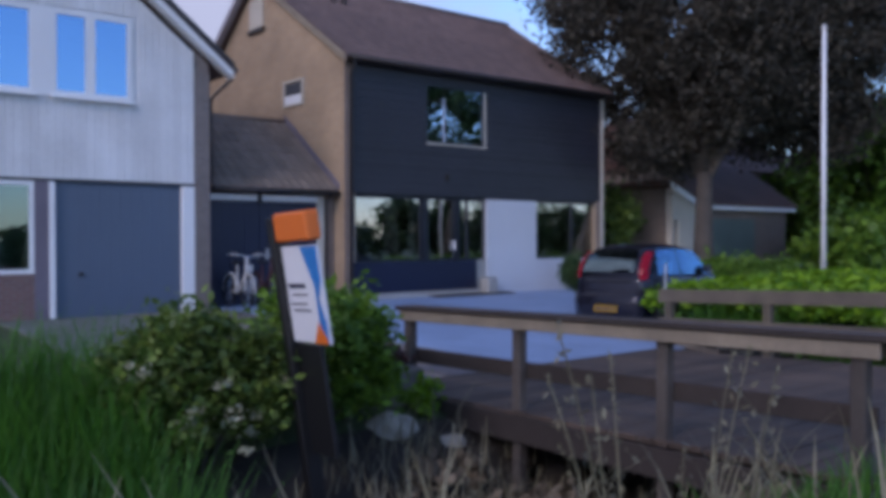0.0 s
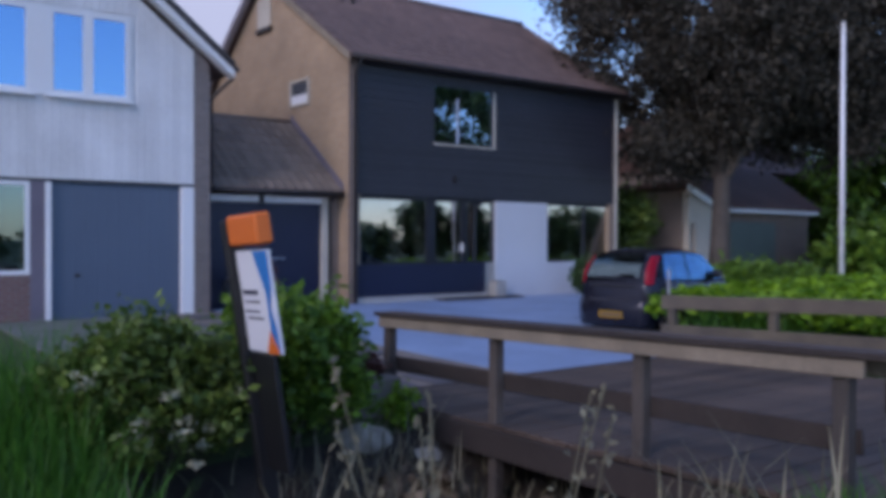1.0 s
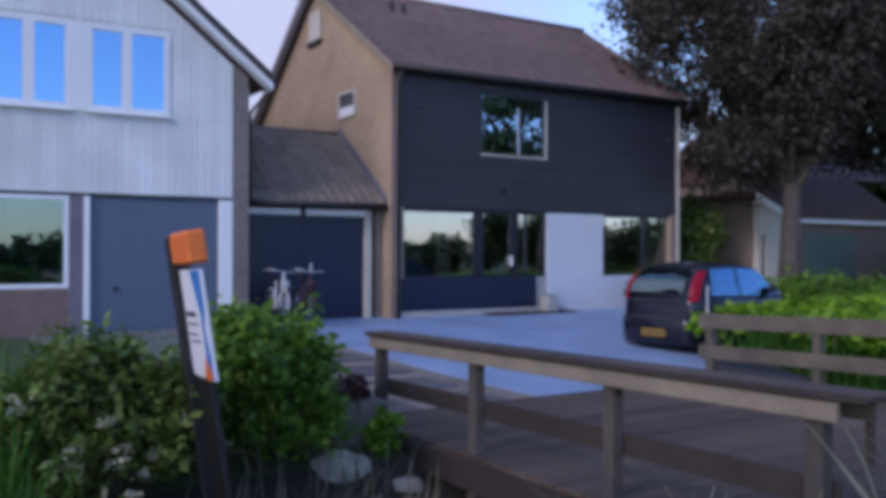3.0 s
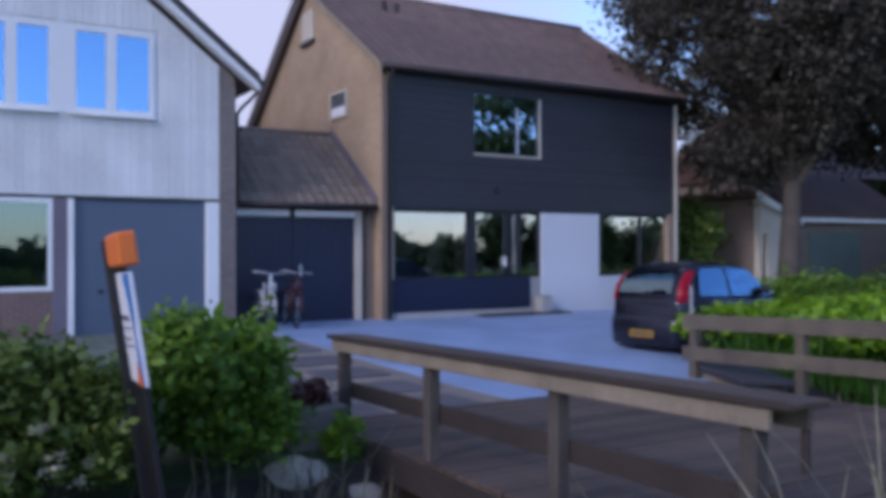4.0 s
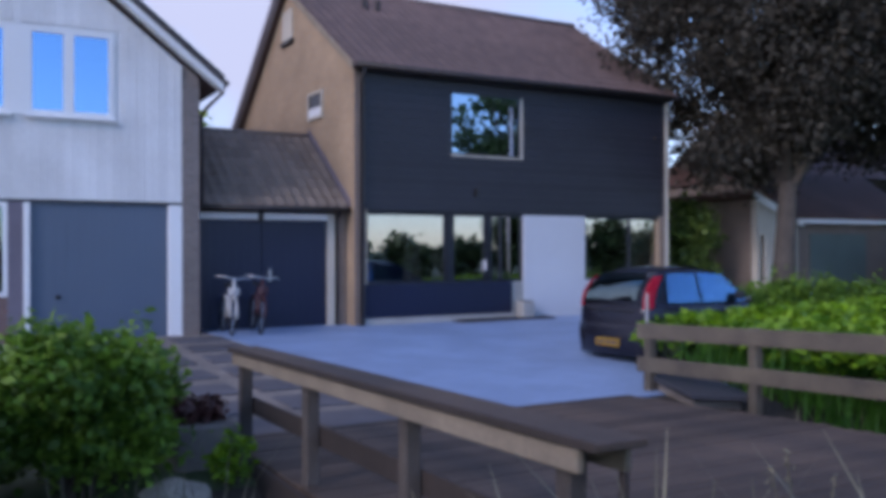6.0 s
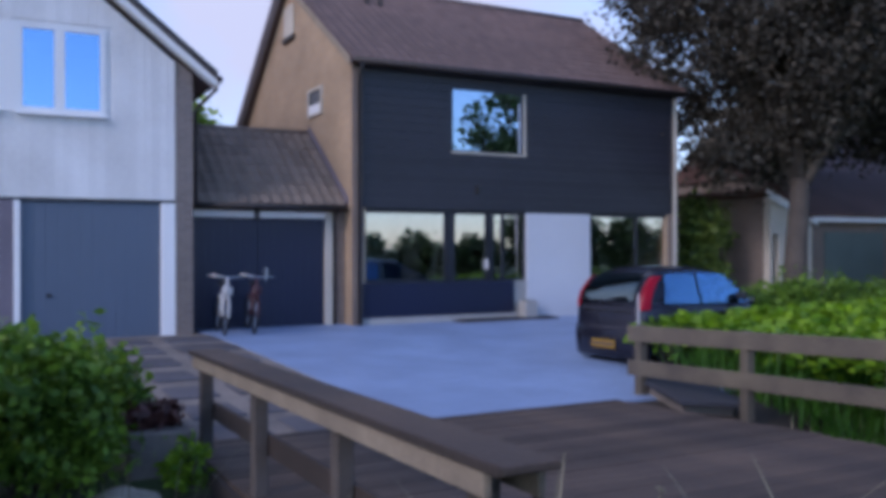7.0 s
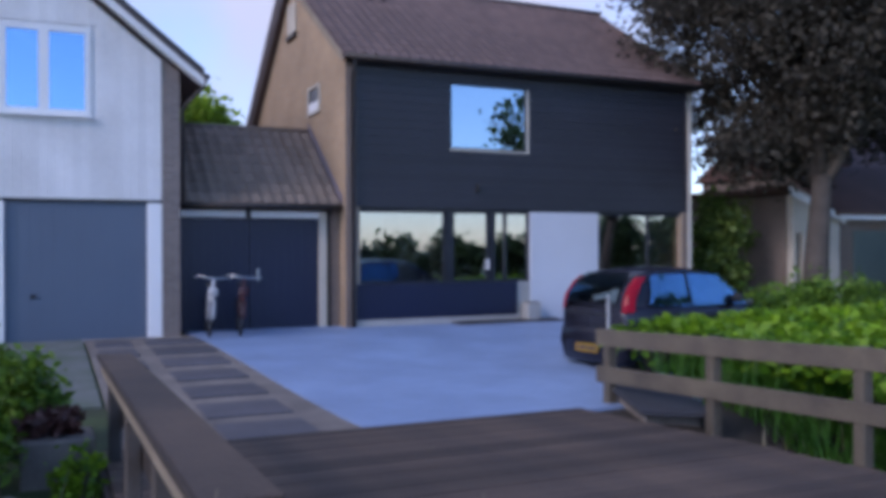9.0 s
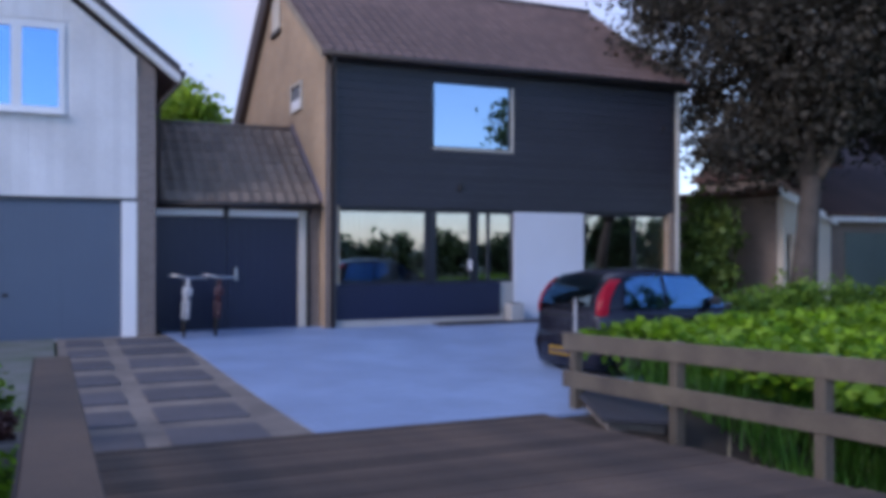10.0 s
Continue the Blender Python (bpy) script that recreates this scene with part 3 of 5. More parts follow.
def black_house():
    h = thing("black_clad_house", (15, F + 4, 0), "tan brick house with black cladded upper front and tiled roof", "house")
    EAVE, RIDGE_Y, RIDGE_Z, BACK_Y, BACK_Z = 5.42, 20.6, 8.05, 24.4, 5.15
    X1 = 19.2
    gable = prism([(F + 0.02, -0.3), (BACK_Y, -0.3), (BACK_Y, BACK_Z), (RIDGE_Y, RIDGE_Z - 0.12), (F + 0.02, EAVE - 0.12)], "x", G, G + 0.3)
    gable_wall = part("gable_wall", gable, TAN_Y, h, "tan brick gable wall")
    part("side_wall", prism([(F + 0.02, -0.3), (BACK_Y, -0.3), (BACK_Y, BACK_Z), (RIDGE_Y, RIDGE_Z - 0.12), (F + 0.02, EAVE - 0.12)], "x", X1 - 0.28, X1), TAN_Y, h)
    part("rear_wall", boxes((G + 0.3, X1 - 0.28, BACK_Y - 0.3, BACK_Y - 0.01, -0.3, BACK_Z)), TAN_X, h)
    part("corner_pier", boxes((G - 0.004, G + 0.2, F - 0.06, F + 0.018, -0.3, EAVE - 0.14)), BROWN_X, h, "narrow brown brick corner")
    part("corner_board", boxes((X1 - 0.2, X1 - 0.102, F - 0.03, F + 0.018, 2.42, EAVE - 0.14)), BLACK_BOARD, h)
    part("corner_pier", boxes((X1 - 0.2, X1 - 0.102, F - 0.03, F + 0.018, -0.3, 2.418)), BROWN_X, h)
    part("corner_strip", boxes((X1 - 0.1, X1 + 0.004, F - 0.06, F + 0.018, -0.3, EAVE - 0.14)), CREAM, h, "cream corner strip")
    # upper front wall and its boards
    WX0, WX1, WZ0, WZ1 = 12.95, 14.77, 3.65, 5.02
    part("front_wall", holes_wall(G + 0.3, X1 - 0.28, 2.42, EAVE - 0.16, [(WX0, WX1, WZ0, WZ1)], F + 0.03, F + 0.25), INSIDE, h)
    clad = part("cladding", holes_wall(G + 0.2, X1 - 0.2, 2.42, EAVE - 0.16, [(WX0, WX1, WZ0, WZ1)], F, F + 0.028), BLACK_BOARD, h, "black cladding boards")
    z, step = 2.41, 0.178
    while z < EAVE - 0.2:
        top = min(z + step - 0.007, EAVE - 0.17)
        spans = [(G + 0.205, X1 - 0.205)]
        if top > WZ0 and z < WZ1:
            spans = [(G + 0.205, WX0 - 0.03), (WX1 + 0.03, X1 - 0.205)]
        for a, b in spans:
            part("board", boxes((a, b, F - 0.024, F - 0.002, z, top)), BLACK_BOARD, clad)
        z += step
    win = window_unit(h, WX0 - 0.03, 14.735, 3.655, 5.02, F - 0.02, [], BLACK_PANEL, SKY_GLASS, 0.03)
    part("pale_jamb", boxes((14.738, 14.80, F - 0.035, F + 0.02, 3.66, 5.0), bevel=0.004), CREAM, win, "pale jamb strip")
    part("sill", boxes((WX0 - 0.03, 14.80, F - 0.06, F + 0.02, 3.61, 3.652), bevel=0.006), CREAM, win, "pale sill")
    part("soffit", boxes((G + 0.1, X1, F - 0.24, F + 0.03, EAVE - 0.17, EAVE - 0.13)), GUTTER, h)
    part("wall_lamp", boxes((13.5, 13.59, F - 0.11, F - 0.026, 2.76, 2.92), bevel=0.015), BLACK, h, "small black wall lamp")
    # ground floor
    part("lintel", boxes((G + 0.2, X1 - 0.2, F + 0.03, F + 0.2, 2.36, 2.418)), BLACK_PANEL, h)
    part("white_panel", boxes((14.84, 16.6, F + 0.0, F + 0.2, -0.1, 2.36)), WHITE_RENDER, h, "white rendered wall panel")
    part("parapet", boxes((16.602, X1 - 0.2, F + 0.0, F + 0.2, -0.1, 0.85)), WHITE_RENDER, h)
    part("black_parapet", boxes((G + 0.2, 14.5, F - 0.02, F + 0.16, 0.15, 0.86), bevel=0.01), NAVY_DOOR, h, "navy panel under the wide window")
    part("plinth", boxes((G + 0.2, 14.84, F - 0.05, F + 0.2, -0.25, 0.148), bevel=0.008), CONCRETE, h, "pale plinth")
    part("grey_jamb", boxes((14.5, 14.838, F + 0.02, F + 0.16, 0.15, 0.86)), CONCRETE, h)
    window_unit(h, G + 0.2, 12.84, 0.865, 2.36, F + 0.06, [], BLACK_PANEL, GLASS, 0.05)
    part("mullion", boxes((12.842, 12.99, F + 0.03, F + 0.14, 0.865, 2.36)), BLACK_PANEL, h)
    window_unit(h, 12.99, 13.86, 0.865, 2.36, F + 0.06, [], BLACK_PANEL, GLASS, 0.05)
    part("mullion", boxes((13.862, 13.96, F + 0.03, F + 0.14, 0.865, 2.36)), BLACK_PANEL, h)
    window_unit(h, 13.96, 14.838, 0.865, 2.36, F + 0.06, [(14.22, 14.28)], BLACK_PANEL, GLASS, 0.05)
    part("handle", boxes((13.80, 13.83, F + 0.0, F + 0.055, 1.12, 1.34), bevel=0.006), WHITE_PAINT, h, "white handle")
    window_unit(h, 16.602, X1 - 0.2, 0.855, 2.36, F + 0.06, [(18.0, 18.05)], BLACK_PANEL, GLASS, 0.05)
    # rooms behind the glass
    part("upper_floor", boxes((G + 0.3, X1 - 0.28, F + 0.25, BACK_Y - 0.3, 2.44, 2.64)), INSIDE, h)
    part("ground_floor", boxes((G + 0.3, X1 - 0.28, F + 0.21, BACK_Y - 0.3, -0.2, 0.02)), INSIDE, h)
    part("room_wall", boxes((G + 0.3, X1 - 0.28, 20.4, 20.5, 0.02, 2.44)), INSIDE, h)
    part("room_wall", boxes((16.0, 16.1, F + 0.21, 20.4, 0.02, 2.44)), INSIDE, h)
    part("room_wall", boxes((G + 0.3, X1 - 0.28, 20.0, 20.1, 2.64, 5.2)), INSIDE, h)
    part("ceiling_slab", boxes((G + 0.3, X1 - 0.28, F + 0.25, 20.0, 5.14, 5.24)), INSIDE, h)
    for cx, cw in ((11.0, 0.5), (11.85, 0.42), (12.55, 0.25), (14.05, 0.14), (16.75, 0.2)):
        fold = bmesh.new()
        n = 14
        a = [fold.verts.new((cx + cw * i / n, F + 0.21 + 0.02 * math.sin(i * 1.9), 0.12)) for i in range(n + 1)]
        b = [fold.verts.new((cx + cw * i / n, F + 0.21 + 0.02 * math.sin(i * 1.9), 2.34)) for i in range(n + 1)]
        for i in range(n):
            fold.faces.new((a[i], a[i + 1], b[i + 1], b[i]))
        bmesh.ops.solidify(fold, geom=fold.faces[:], thickness=0.006)
        part("curtain", fold, CURTAIN, h, "pale hanging curtain")
    for i in range(9):
        part("blind_slat", box(bmesh.new(), -0.045, 0.045, -0.002, 0.002, 0.9, 2.3, 0, pose(18.1 + 0.1 * i, F + 0.3, 0, 0, 0, 35)), CURTAIN, h)
    # gable windows
    # The lower window's recess is drawn flat: dark pane over pale board.
    part("gable_window", boxes((G - 0.045, G - 0.002, 18.28, 19.22, 4.54, 4.598), (G - 0.045, G - 0.002, 18.28, 19.22, 5.102, 5.16), (G - 0.045, G - 0.002, 18.28, 18.358, 4.598, 5.102), (G - 0.045, G - 0.002, 19.142, 19.22, 4.598, 5.102)), CREAM, h, "small gable window, dark above and pale below")
    part("gable_pane", boxes((G - 0.012, G - 0.004, 18.36, 19.14, 4.82, 5.10)), BLACK_PANEL, h, "dark gable pane")
    part("gable_board", boxes((G - 0.03, G - 0.004, 18.36, 19.14, 4.60, 4.80)), WHITE_PAINT, h)
    up_w = part("gable_window", boxes((G - 0.05, G - 0.002, 20.25, 20.95, 6.72, 7.45), bevel=0.01), CREAM, h, "small cream shutter high in the gable")
    part("gable_sill", boxes((G - 0.09, G - 0.002, 20.2, 21.0, 6.60, 6.70), bevel=0.01), GUTTER, h)
    # roof
    roof = part("roof", prism([(F - 0.28, EAVE - 0.14), (RIDGE_Y, RIDGE_Z - 0.04), (BACK_Y + 0.35, BACK_Z - 0.30), (BACK_Y + 0.35, BACK_Z - 0.18), (RIDGE_Y, RIDGE_Z + 0.06), (F - 0.28, EAVE - 0.03)], "x", G - 0.14, X1 + 0.16), ROOF, h, "brown tiled pitched roof")
    part("verge_board", prism([(F - 0.28, EAVE - 0.20), (RIDGE_Y, RIDGE_Z - 0.14), (RIDGE_Y, RIDGE_Z + 0.05), (F - 0.28, EAVE - 0.04)], "x", G - 0.165, G - 0.142), RAIL_PALE, roof)
    part("verge_board", prism([(BACK_Y + 0.35, BACK_Z - 0.36), (RIDGE_Y, RIDGE_Z - 0.14), (RIDGE_Y, RIDGE_Z + 0.05), (BACK_Y + 0.35, BACK_Z - 0.19)], "x", G - 0.30, G - 0.142), VERGE_PAINT, roof)
    ridge = bmesh.new()
    tube(ridge, [(G - 0.14, RIDGE_Y, RIDGE_Z + 0.05), (X1 + 0.16, RIDGE_Y, RIDGE_Z + 0.05)], 0.11)
    part("ridge_tile", ridge, ROOF, roof, smooth=True)
    gut = bmesh.new()
    tube(gut, [(G - 0.1, F - 0.33, EAVE - 0.09), (X1 + 0.1, F - 0.33, EAVE - 0.09)], 0.065)
    part("gutter", gut, GUTTER, h, "dark brown gutter", smooth=True)
    pipe = bmesh.new()
    tube(pipe, [(G + 0.10, F - 0.33, EAVE - 0.12), (G + 0.12, F - 0.1, EAVE - 0.4), (G + 0.12, F - 0.1, 0.0)], 0.038)
    part("downpipe", pipe, GUTTER, h, "dark brown downpipe", smooth=True)
    for vx in (12.2, 12.55):
        vent = bmesh.new()
        tube(vent, [(vx, 19.5, 7.2), (vx, 19.5, 7.60), (vx, 19.5, 7.605), (vx, 19.5, 7.66)], 0.07)
        part("roof_vent", vent, GUTTER, roof, "small dark roof vent")
    return h, roof


def garage():
    g = thing("brick_garage", (9.1, 17.1, 0), "low brick garage with mossy tiled roof and navy doors", "garage")
    Y = 17.03
    part("pier", boxes((10.23, 10.39, Y - 0.03, Y + 0.25, -0.1, 2.30)), CREAM, g)
    part("brick_pier", boxes((10.43, G - 0.01, Y - 0.05, Y + 0.28, -0.1, 2.34)), BROWN_X, g)
    part("fascia", boxes((7.475, 10.39, Y - 0.02, Y + 0.14, 2.19, 2.32), bevel=0.006), WHITE_PAINT, g, "white fascia board over the doors")
    part("fascia_bracket", boxes((8.76, 8.86, Y - 0.06, Y - 0.022, 2.14, 2.36)), GUTTER, g)
    for a, b in ((7.48, 8.84), (8.85, 10.228)):
        leaf = part("door_leaf", boxes((a, b, Y + 0.05, Y + 0.1, 0.0, 2.18)), NAVY_DOOR, g, "navy garage door leaf")
        for i in range(8):
            w = (b - a) / 8
            part("batten", boxes((a + i * w + 0.002, a + (i + 1) * w - 0.002, Y + 0.042, Y + 0.049, 0.03, 2.15)), NAVY_DOOR, leaf)
    part("handle", boxes((8.98, 9.03, Y - 0.02, Y + 0.035, 0.95, 1.2), bevel=0.008), METAL, g, "pale metal handle")
    part("rear_wall", boxes((7.475, G - 0.01, 20.2, 20.4, -0.1, 3.4)), TAN_X, g)
    roof = part("roof", prism([(Y - 0.28, 2.36), (19.2, 4.10), (20.6, 3.1), (20.6, 3.2), (19.2, 4.20), (Y - 0.28, 2.44)], "x", 7.48, G - 0.03), GARAGE_ROOF, g, "mossy brown pantile roof")
    gut = bmesh.new()
    tube(gut, [(7.48, Y - 0.32, 2.40), (G - 0.06, Y - 0.32, 2.40)], 0.055)
    part("gutter", gut, GUTTER, g, smooth=True)
    pipe = bmesh.new()
    tube(pipe, [(10.41, Y - 0.31, 2.38), (10.41, Y - 0.06, 2.2), (10.41, Y - 0.06, 0.0)], 0.034)
    part("downpipe", pipe, GUTTER, g, smooth=True)
    part("flashing", prism([(Y - 0.26, 2.46), (19.2, 4.22), (19.2, 4.38), (Y - 0.26, 2.62)], "x", G - 0.03, G - 0.004), MAUVE_POST, g, "grey flashing strip along the brick wall")
    cap = bmesh.new()
    tube(cap, [(7.48, 19.2, 4.18), (G - 0.03, 19.2, 4.18)], 0.09)
    part("ridge_tile", cap, GARAGE_ROOF, roof, smooth=True)
    return g, roof


def white_house():
    h = thing("white_clad_house", (3.4, 19, 0), "white boarded house with grey-blue garage door", "house")
    Y, X0, X1 = 16.49, -1.4, 7.465
    RX, RZ, SL = 3.2, 8.45, 0.80
    roof_z = lambda x: RZ - SL * abs(x - RX)
    low = prism([(X1 - 0.3, -0.3), (X1, -0.3), (X1, roof_z(X1) - 0.25), (X1 - 0.3, roof_z(X1 - 0.3) - 0.25)], "y", Y + 0.02, 25.0)
    part("side_wall", low, GREY_BRICK_Y, h, "grey brown brick side wall")
    part("side_wall", prism([(X0, -0.3), (X0 + 0.3, -0.3), (X0 + 0.3, roof_z(X0 + 0.3) - 0.25), (X0, roof_z(X0) - 0.25)], "y", Y + 0.02, 25.0), GREY_BRICK_Y, h)
    part("rear_wall", sliced(sliced(boxes((X0 + 0.3, X1 - 0.3, 24.7, 25.0, -0.3, 8.4)), (RX, 0, RZ - 0.25), (SL, 0, 1)), (RX, 0, RZ - 0.25), (-SL, 0, 1)), GREY_BRICK, h)
    part("brick_pier", boxes((7.155, X1 + 0.002, Y - 0.03, Y + 0.018, -0.3, 4.62)), GREY_BRICK, h, "grey brown brick corner pier")
    # upper wall with its boards
    WZ0, WZ1 = 3.90, 5.42
    opens = [(2.84, 4.28, WZ0, WZ1), (4.55, 5.96, WZ0, WZ1), (0.2, 1.7, WZ0, WZ1)]
    upper = holes_wall(X0 + 0.3, 7.15, 2.46, 8.4, opens, Y + 0.03, Y + 0.25)
    upper = sliced(sliced(upper, (RX, 0, RZ - 0.3), (SL, 0, 1)), (RX, 0, RZ - 0.3), (-SL, 0, 1))
    part("front_wall", upper, INSIDE, h)
    clad = part("cladding", sliced(sliced(holes_wall(X0, 7.15, 2.46, 8.4, opens, Y + 0.004, Y + 0.028), (RX, 0, RZ - 0.3), (SL, 0, 1)), (RX, 0, RZ - 0.3), (-SL, 0, 1)), WHITE_BOARD, h, "weathered white upright boards")
    w = 0.134
    x = 7.15 - w
    while x > X0:
        top = min(roof_z(x), roof_z(x + w)) - 0.3
        cuts = [(2.45, top)]
        for a, b, c, d in opens:
            if x + w > a - 0.04 and x < b + 0.04:
                cuts = [(2.45, c - 0.05), (d + 0.05, top)]
        for c, d in cuts:
            if d > c:
                part("board", boxes((x + 0.002, x + w - 0.002, Y - 0.016 - random.uniform(0, 0.002), Y + 0.002, c + random.uniform(0, 0.006), d), bevel=0.003), WHITE_BOARD, clad)
        x -= w
    for (a, b, c, d), bars in zip(opens, ([(3.52, 3.70)], [(5.13, 5.30)], [(0.9, 1.0)])):
        window_unit(h, a, b, c, d, Y - 0.03, bars, WHITE_PAINT, MIRROR_GLASS, 0.09, sill=WHITE_PAINT)
    part("window_post", boxes((4.21, 4.62, Y - 0.035, Y + 0.03, WZ0, WZ1)), WHITE_PAINT, h)
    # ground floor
    # Solid black strip: the shadow under the boards is put into its colour.
    part("lintel", boxes((X0, 7.15, Y - 0.004, Y + 0.2, 2.40, 2.458)), BLACK_PANEL, h, "black strip painted as the shadow under the boards")
    part("garage_surround", boxes((4.50, 4.60, Y - 0.03, Y + 0.12, -0.2, 2.40), bevel=0.006), WHITE_PAINT, h)
    part("garage_surround", boxes((6.90, 7.15, Y - 0.03, Y + 0.12, -0.2, 2.40), bevel=0.006), WHITE_PAINT, h)
    door = part("garage_door", boxes((4.602, 6.898, Y + 0.05, Y + 0.09, 0.0, 2.398)), BLUE_DOOR, h, "grey-blue up-and-over garage door")
    for i in range(12):
        a = 4.62 + i * (2.26 / 12)
        part("panel", boxes((a + 0.003, a + 0.185, Y + 0.042, Y + 0.049, 0.06, 2.36), bevel=0.003), BLUE_DOOR, door)
    part("handle", boxes((5.0, 5.09, Y - 0.0, Y + 0.04, 0.74, 0.80), bevel=0.01), BLACK, door, "small black door handle")
    part("threshold", boxes((4.5, 7.15, Y - 0.25, Y + 0.12, -0.2, 0.0), bevel=0.01), CONCRETE, h)
    part("grey_post", boxes((4.26, 4.498, Y - 0.01, Y + 0.2, -0.3, 2.40)), MAUVE_POST, h, "grey violet post beside the window")
    part("brick_parapet", boxes((X0, 4.258, Y - 0.006, Y + 0.2, -0.3, 0.80)), RED_BRICK, h, "dull red brick below the window")
    window_unit(h, 1.9, 4.258, 0.80, 2.40, Y + 0.0, [(2.95, 3.02)], WHITE_PAINT, PLAIN_GLASS, 0.075)
    part("brick_panel", boxes((X0, 1.898, Y - 0.006, Y + 0.2, 0.80, 2.40)), RED_BRICK, h)
    part("upper_floor", boxes((X0 + 0.3, X1 - 0.3, Y + 0.25, 24.7, 2.48, 2.66)), INSIDE, h)
    part("ground_floor", boxes((X0 + 0.3, X1 - 0.3, Y + 0.22, 24.7, -0.2, 0.0)), INSIDE, h)
    part("room_wall", boxes((X0 + 0.3, X1 - 0.3, 20.0, 20.1, 0.0, 5.6)), INSIDE, h)
    part("room_wall", boxes((4.3, 4.4, Y + 0.22, 20.0, 0.0, 2.48)), INSIDE, h)
    # roof, soffit and verge
    e0, e1 = X0 - 0.4, X1 + 0.4
    roof = part("roof", prism([(e0, roof_z(e0) - 0.05), (RX, RZ - 0.05), (e1, roof_z(e1) - 0.05), (e1, roof_z(e1) + 0.09), (RX, RZ + 0.09), (e0, roof_z(e0) + 0.09)], "y", Y - 0.28, 25.3), ROOF, h, "brown tiled roof with white verge")
    part("soffit", prism([(e0, roof_z(e0) - 0.18), (RX, RZ - 0.18), (e1, roof_z(e1) - 0.18), (e1, roof_z(e1) - 0.052), (RX, RZ - 0.052), (e0, roof_z(e0) - 0.052)], "y", Y - 0.27, Y + 0.0), WHITE_PAINT, roof, "white soffit and verge board")
    part("verge_cap", prism([(e0, roof_z(e0) - 0.03), (RX, RZ - 0.03), (e1, roof_z(e1) - 0.03), (e1, roof_z(e1) + 0.11), (RX, RZ + 0.11), (e0, roof_z(e0) + 0.11)], "y", Y - 0.31, Y - 0.282), GUTTER, roof, "dark verge edge")
    gut = bmesh.new()
    tube(gut, [(e1 + 0.05, Y - 0.25, roof_z(e1) - 0.02), (e1 + 0.05, 25.2, roof_z(e1) - 0.02)], 0.06)
    part("gutter", gut, GUTTER, h, "dark gutter", smooth=True)
    pipe = bmesh.new()
    tube(pipe, [(e1 + 0.03, Y - 0.16, roof_z(e1) - 0.06), (e1 + 0.0, Y - 0.15, roof_z(e1) - 0.20), (X1 + 0.12, Y - 0.02, roof_z(e1) - 0.50), (X1 + 0.06, Y + 0.06, roof_z(e1) - 0.62), (X1 + 0.06, Y + 0.06, 2.4)], 0.036)
    part("downpipe", pipe, GUTTER, h, "dark bent downpipe", smooth=True)
    return h


def brown_house():
    h = thing("brown_brick_house", (25, 19, 0), "low brown brick house with rust tiled roofs behind the tree", "house")
    X, Y = 22.66, 16.95
    part("side_wall", boxes((X, X + 0.3, Y + 0.02, 27, -0.2, 2.98)), BROWN_Y, h, "brown brick side wall")
    part("front_wall", holes_wall(X, 24.3, -0.2, 2.24, [(X + 0.12, 23.0, -0.2, 1.95)], Y - 0.2, Y), CREAM, h, "cream front wall with a dark doorway")
    part("front_gable", prism([(X, 2.242), (24.3, 2.242), (X, 2.95)], "y", Y - 0.2, Y), CREAM, h, "cream wall below the sloping verge")
    part("doorway", boxes((X + 0.12, 23.0, Y - 0.02, Y - 0.002, -0.2, 1.95)), BLACK_PANEL, h)
    part("wing_wall", boxes((24.3, 29.5, Y - 0.1, Y + 0.15, -0.2, 2.38)), BROWN_X, h)
    part("garage_door", boxes((24.9, 27.4, Y - 0.14, Y - 0.102, -0.1, 2.02)), LICHEN, h, "faded grey-green garage door")
    part("eave_board", boxes((24.1, 29.6, Y - 0.42, Y - 0.38, 2.30, 2.42), bevel=0.005), WHITE_PAINT, h, "white eave board")
    roof = part("roof", prism([(Y - 0.4, 2.40), (18.6, 3.8), (18.6, 3.95), (Y - 0.4, 2.52)], "x", 24.0, 29.8), RED_ROOF, h, "rust brown tiled roof")
    part("side_roof", prism([(X - 0.22, 3.02), (24.35, 2.28), (24.35, 2.40), (X - 0.22, 3.16)], "y", Y - 0.3, 27.2), RED_ROOF, h, "sloping roof with a white verge")
    part("verge_board", prism([(X - 0.24, 2.93), (24.4, 2.19), (24.4, 2.38), (X - 0.24, 3.14)], "y", Y - 0.33, Y - 0.302), WHITE_PAINT, h)
    part("main_wall", boxes((28.6, 37, 20.2, 27, -0.2, 4.2)), BROWN_X, h)
    part("main_roof", prism([(19.9, 4.1), (23.6, 6.4), (27.3, 4.1)], "x", 28.4, 37.2), RED_ROOF, h, "rust tiled main roof")
    return h


LICHEN = material("faded_green_paint", (0.12, 0.15, 0.135), 0.6, vary=0.15)
house, house_roof = black_house()
shed, shed_roof = garage()
white_house()
brown_house()


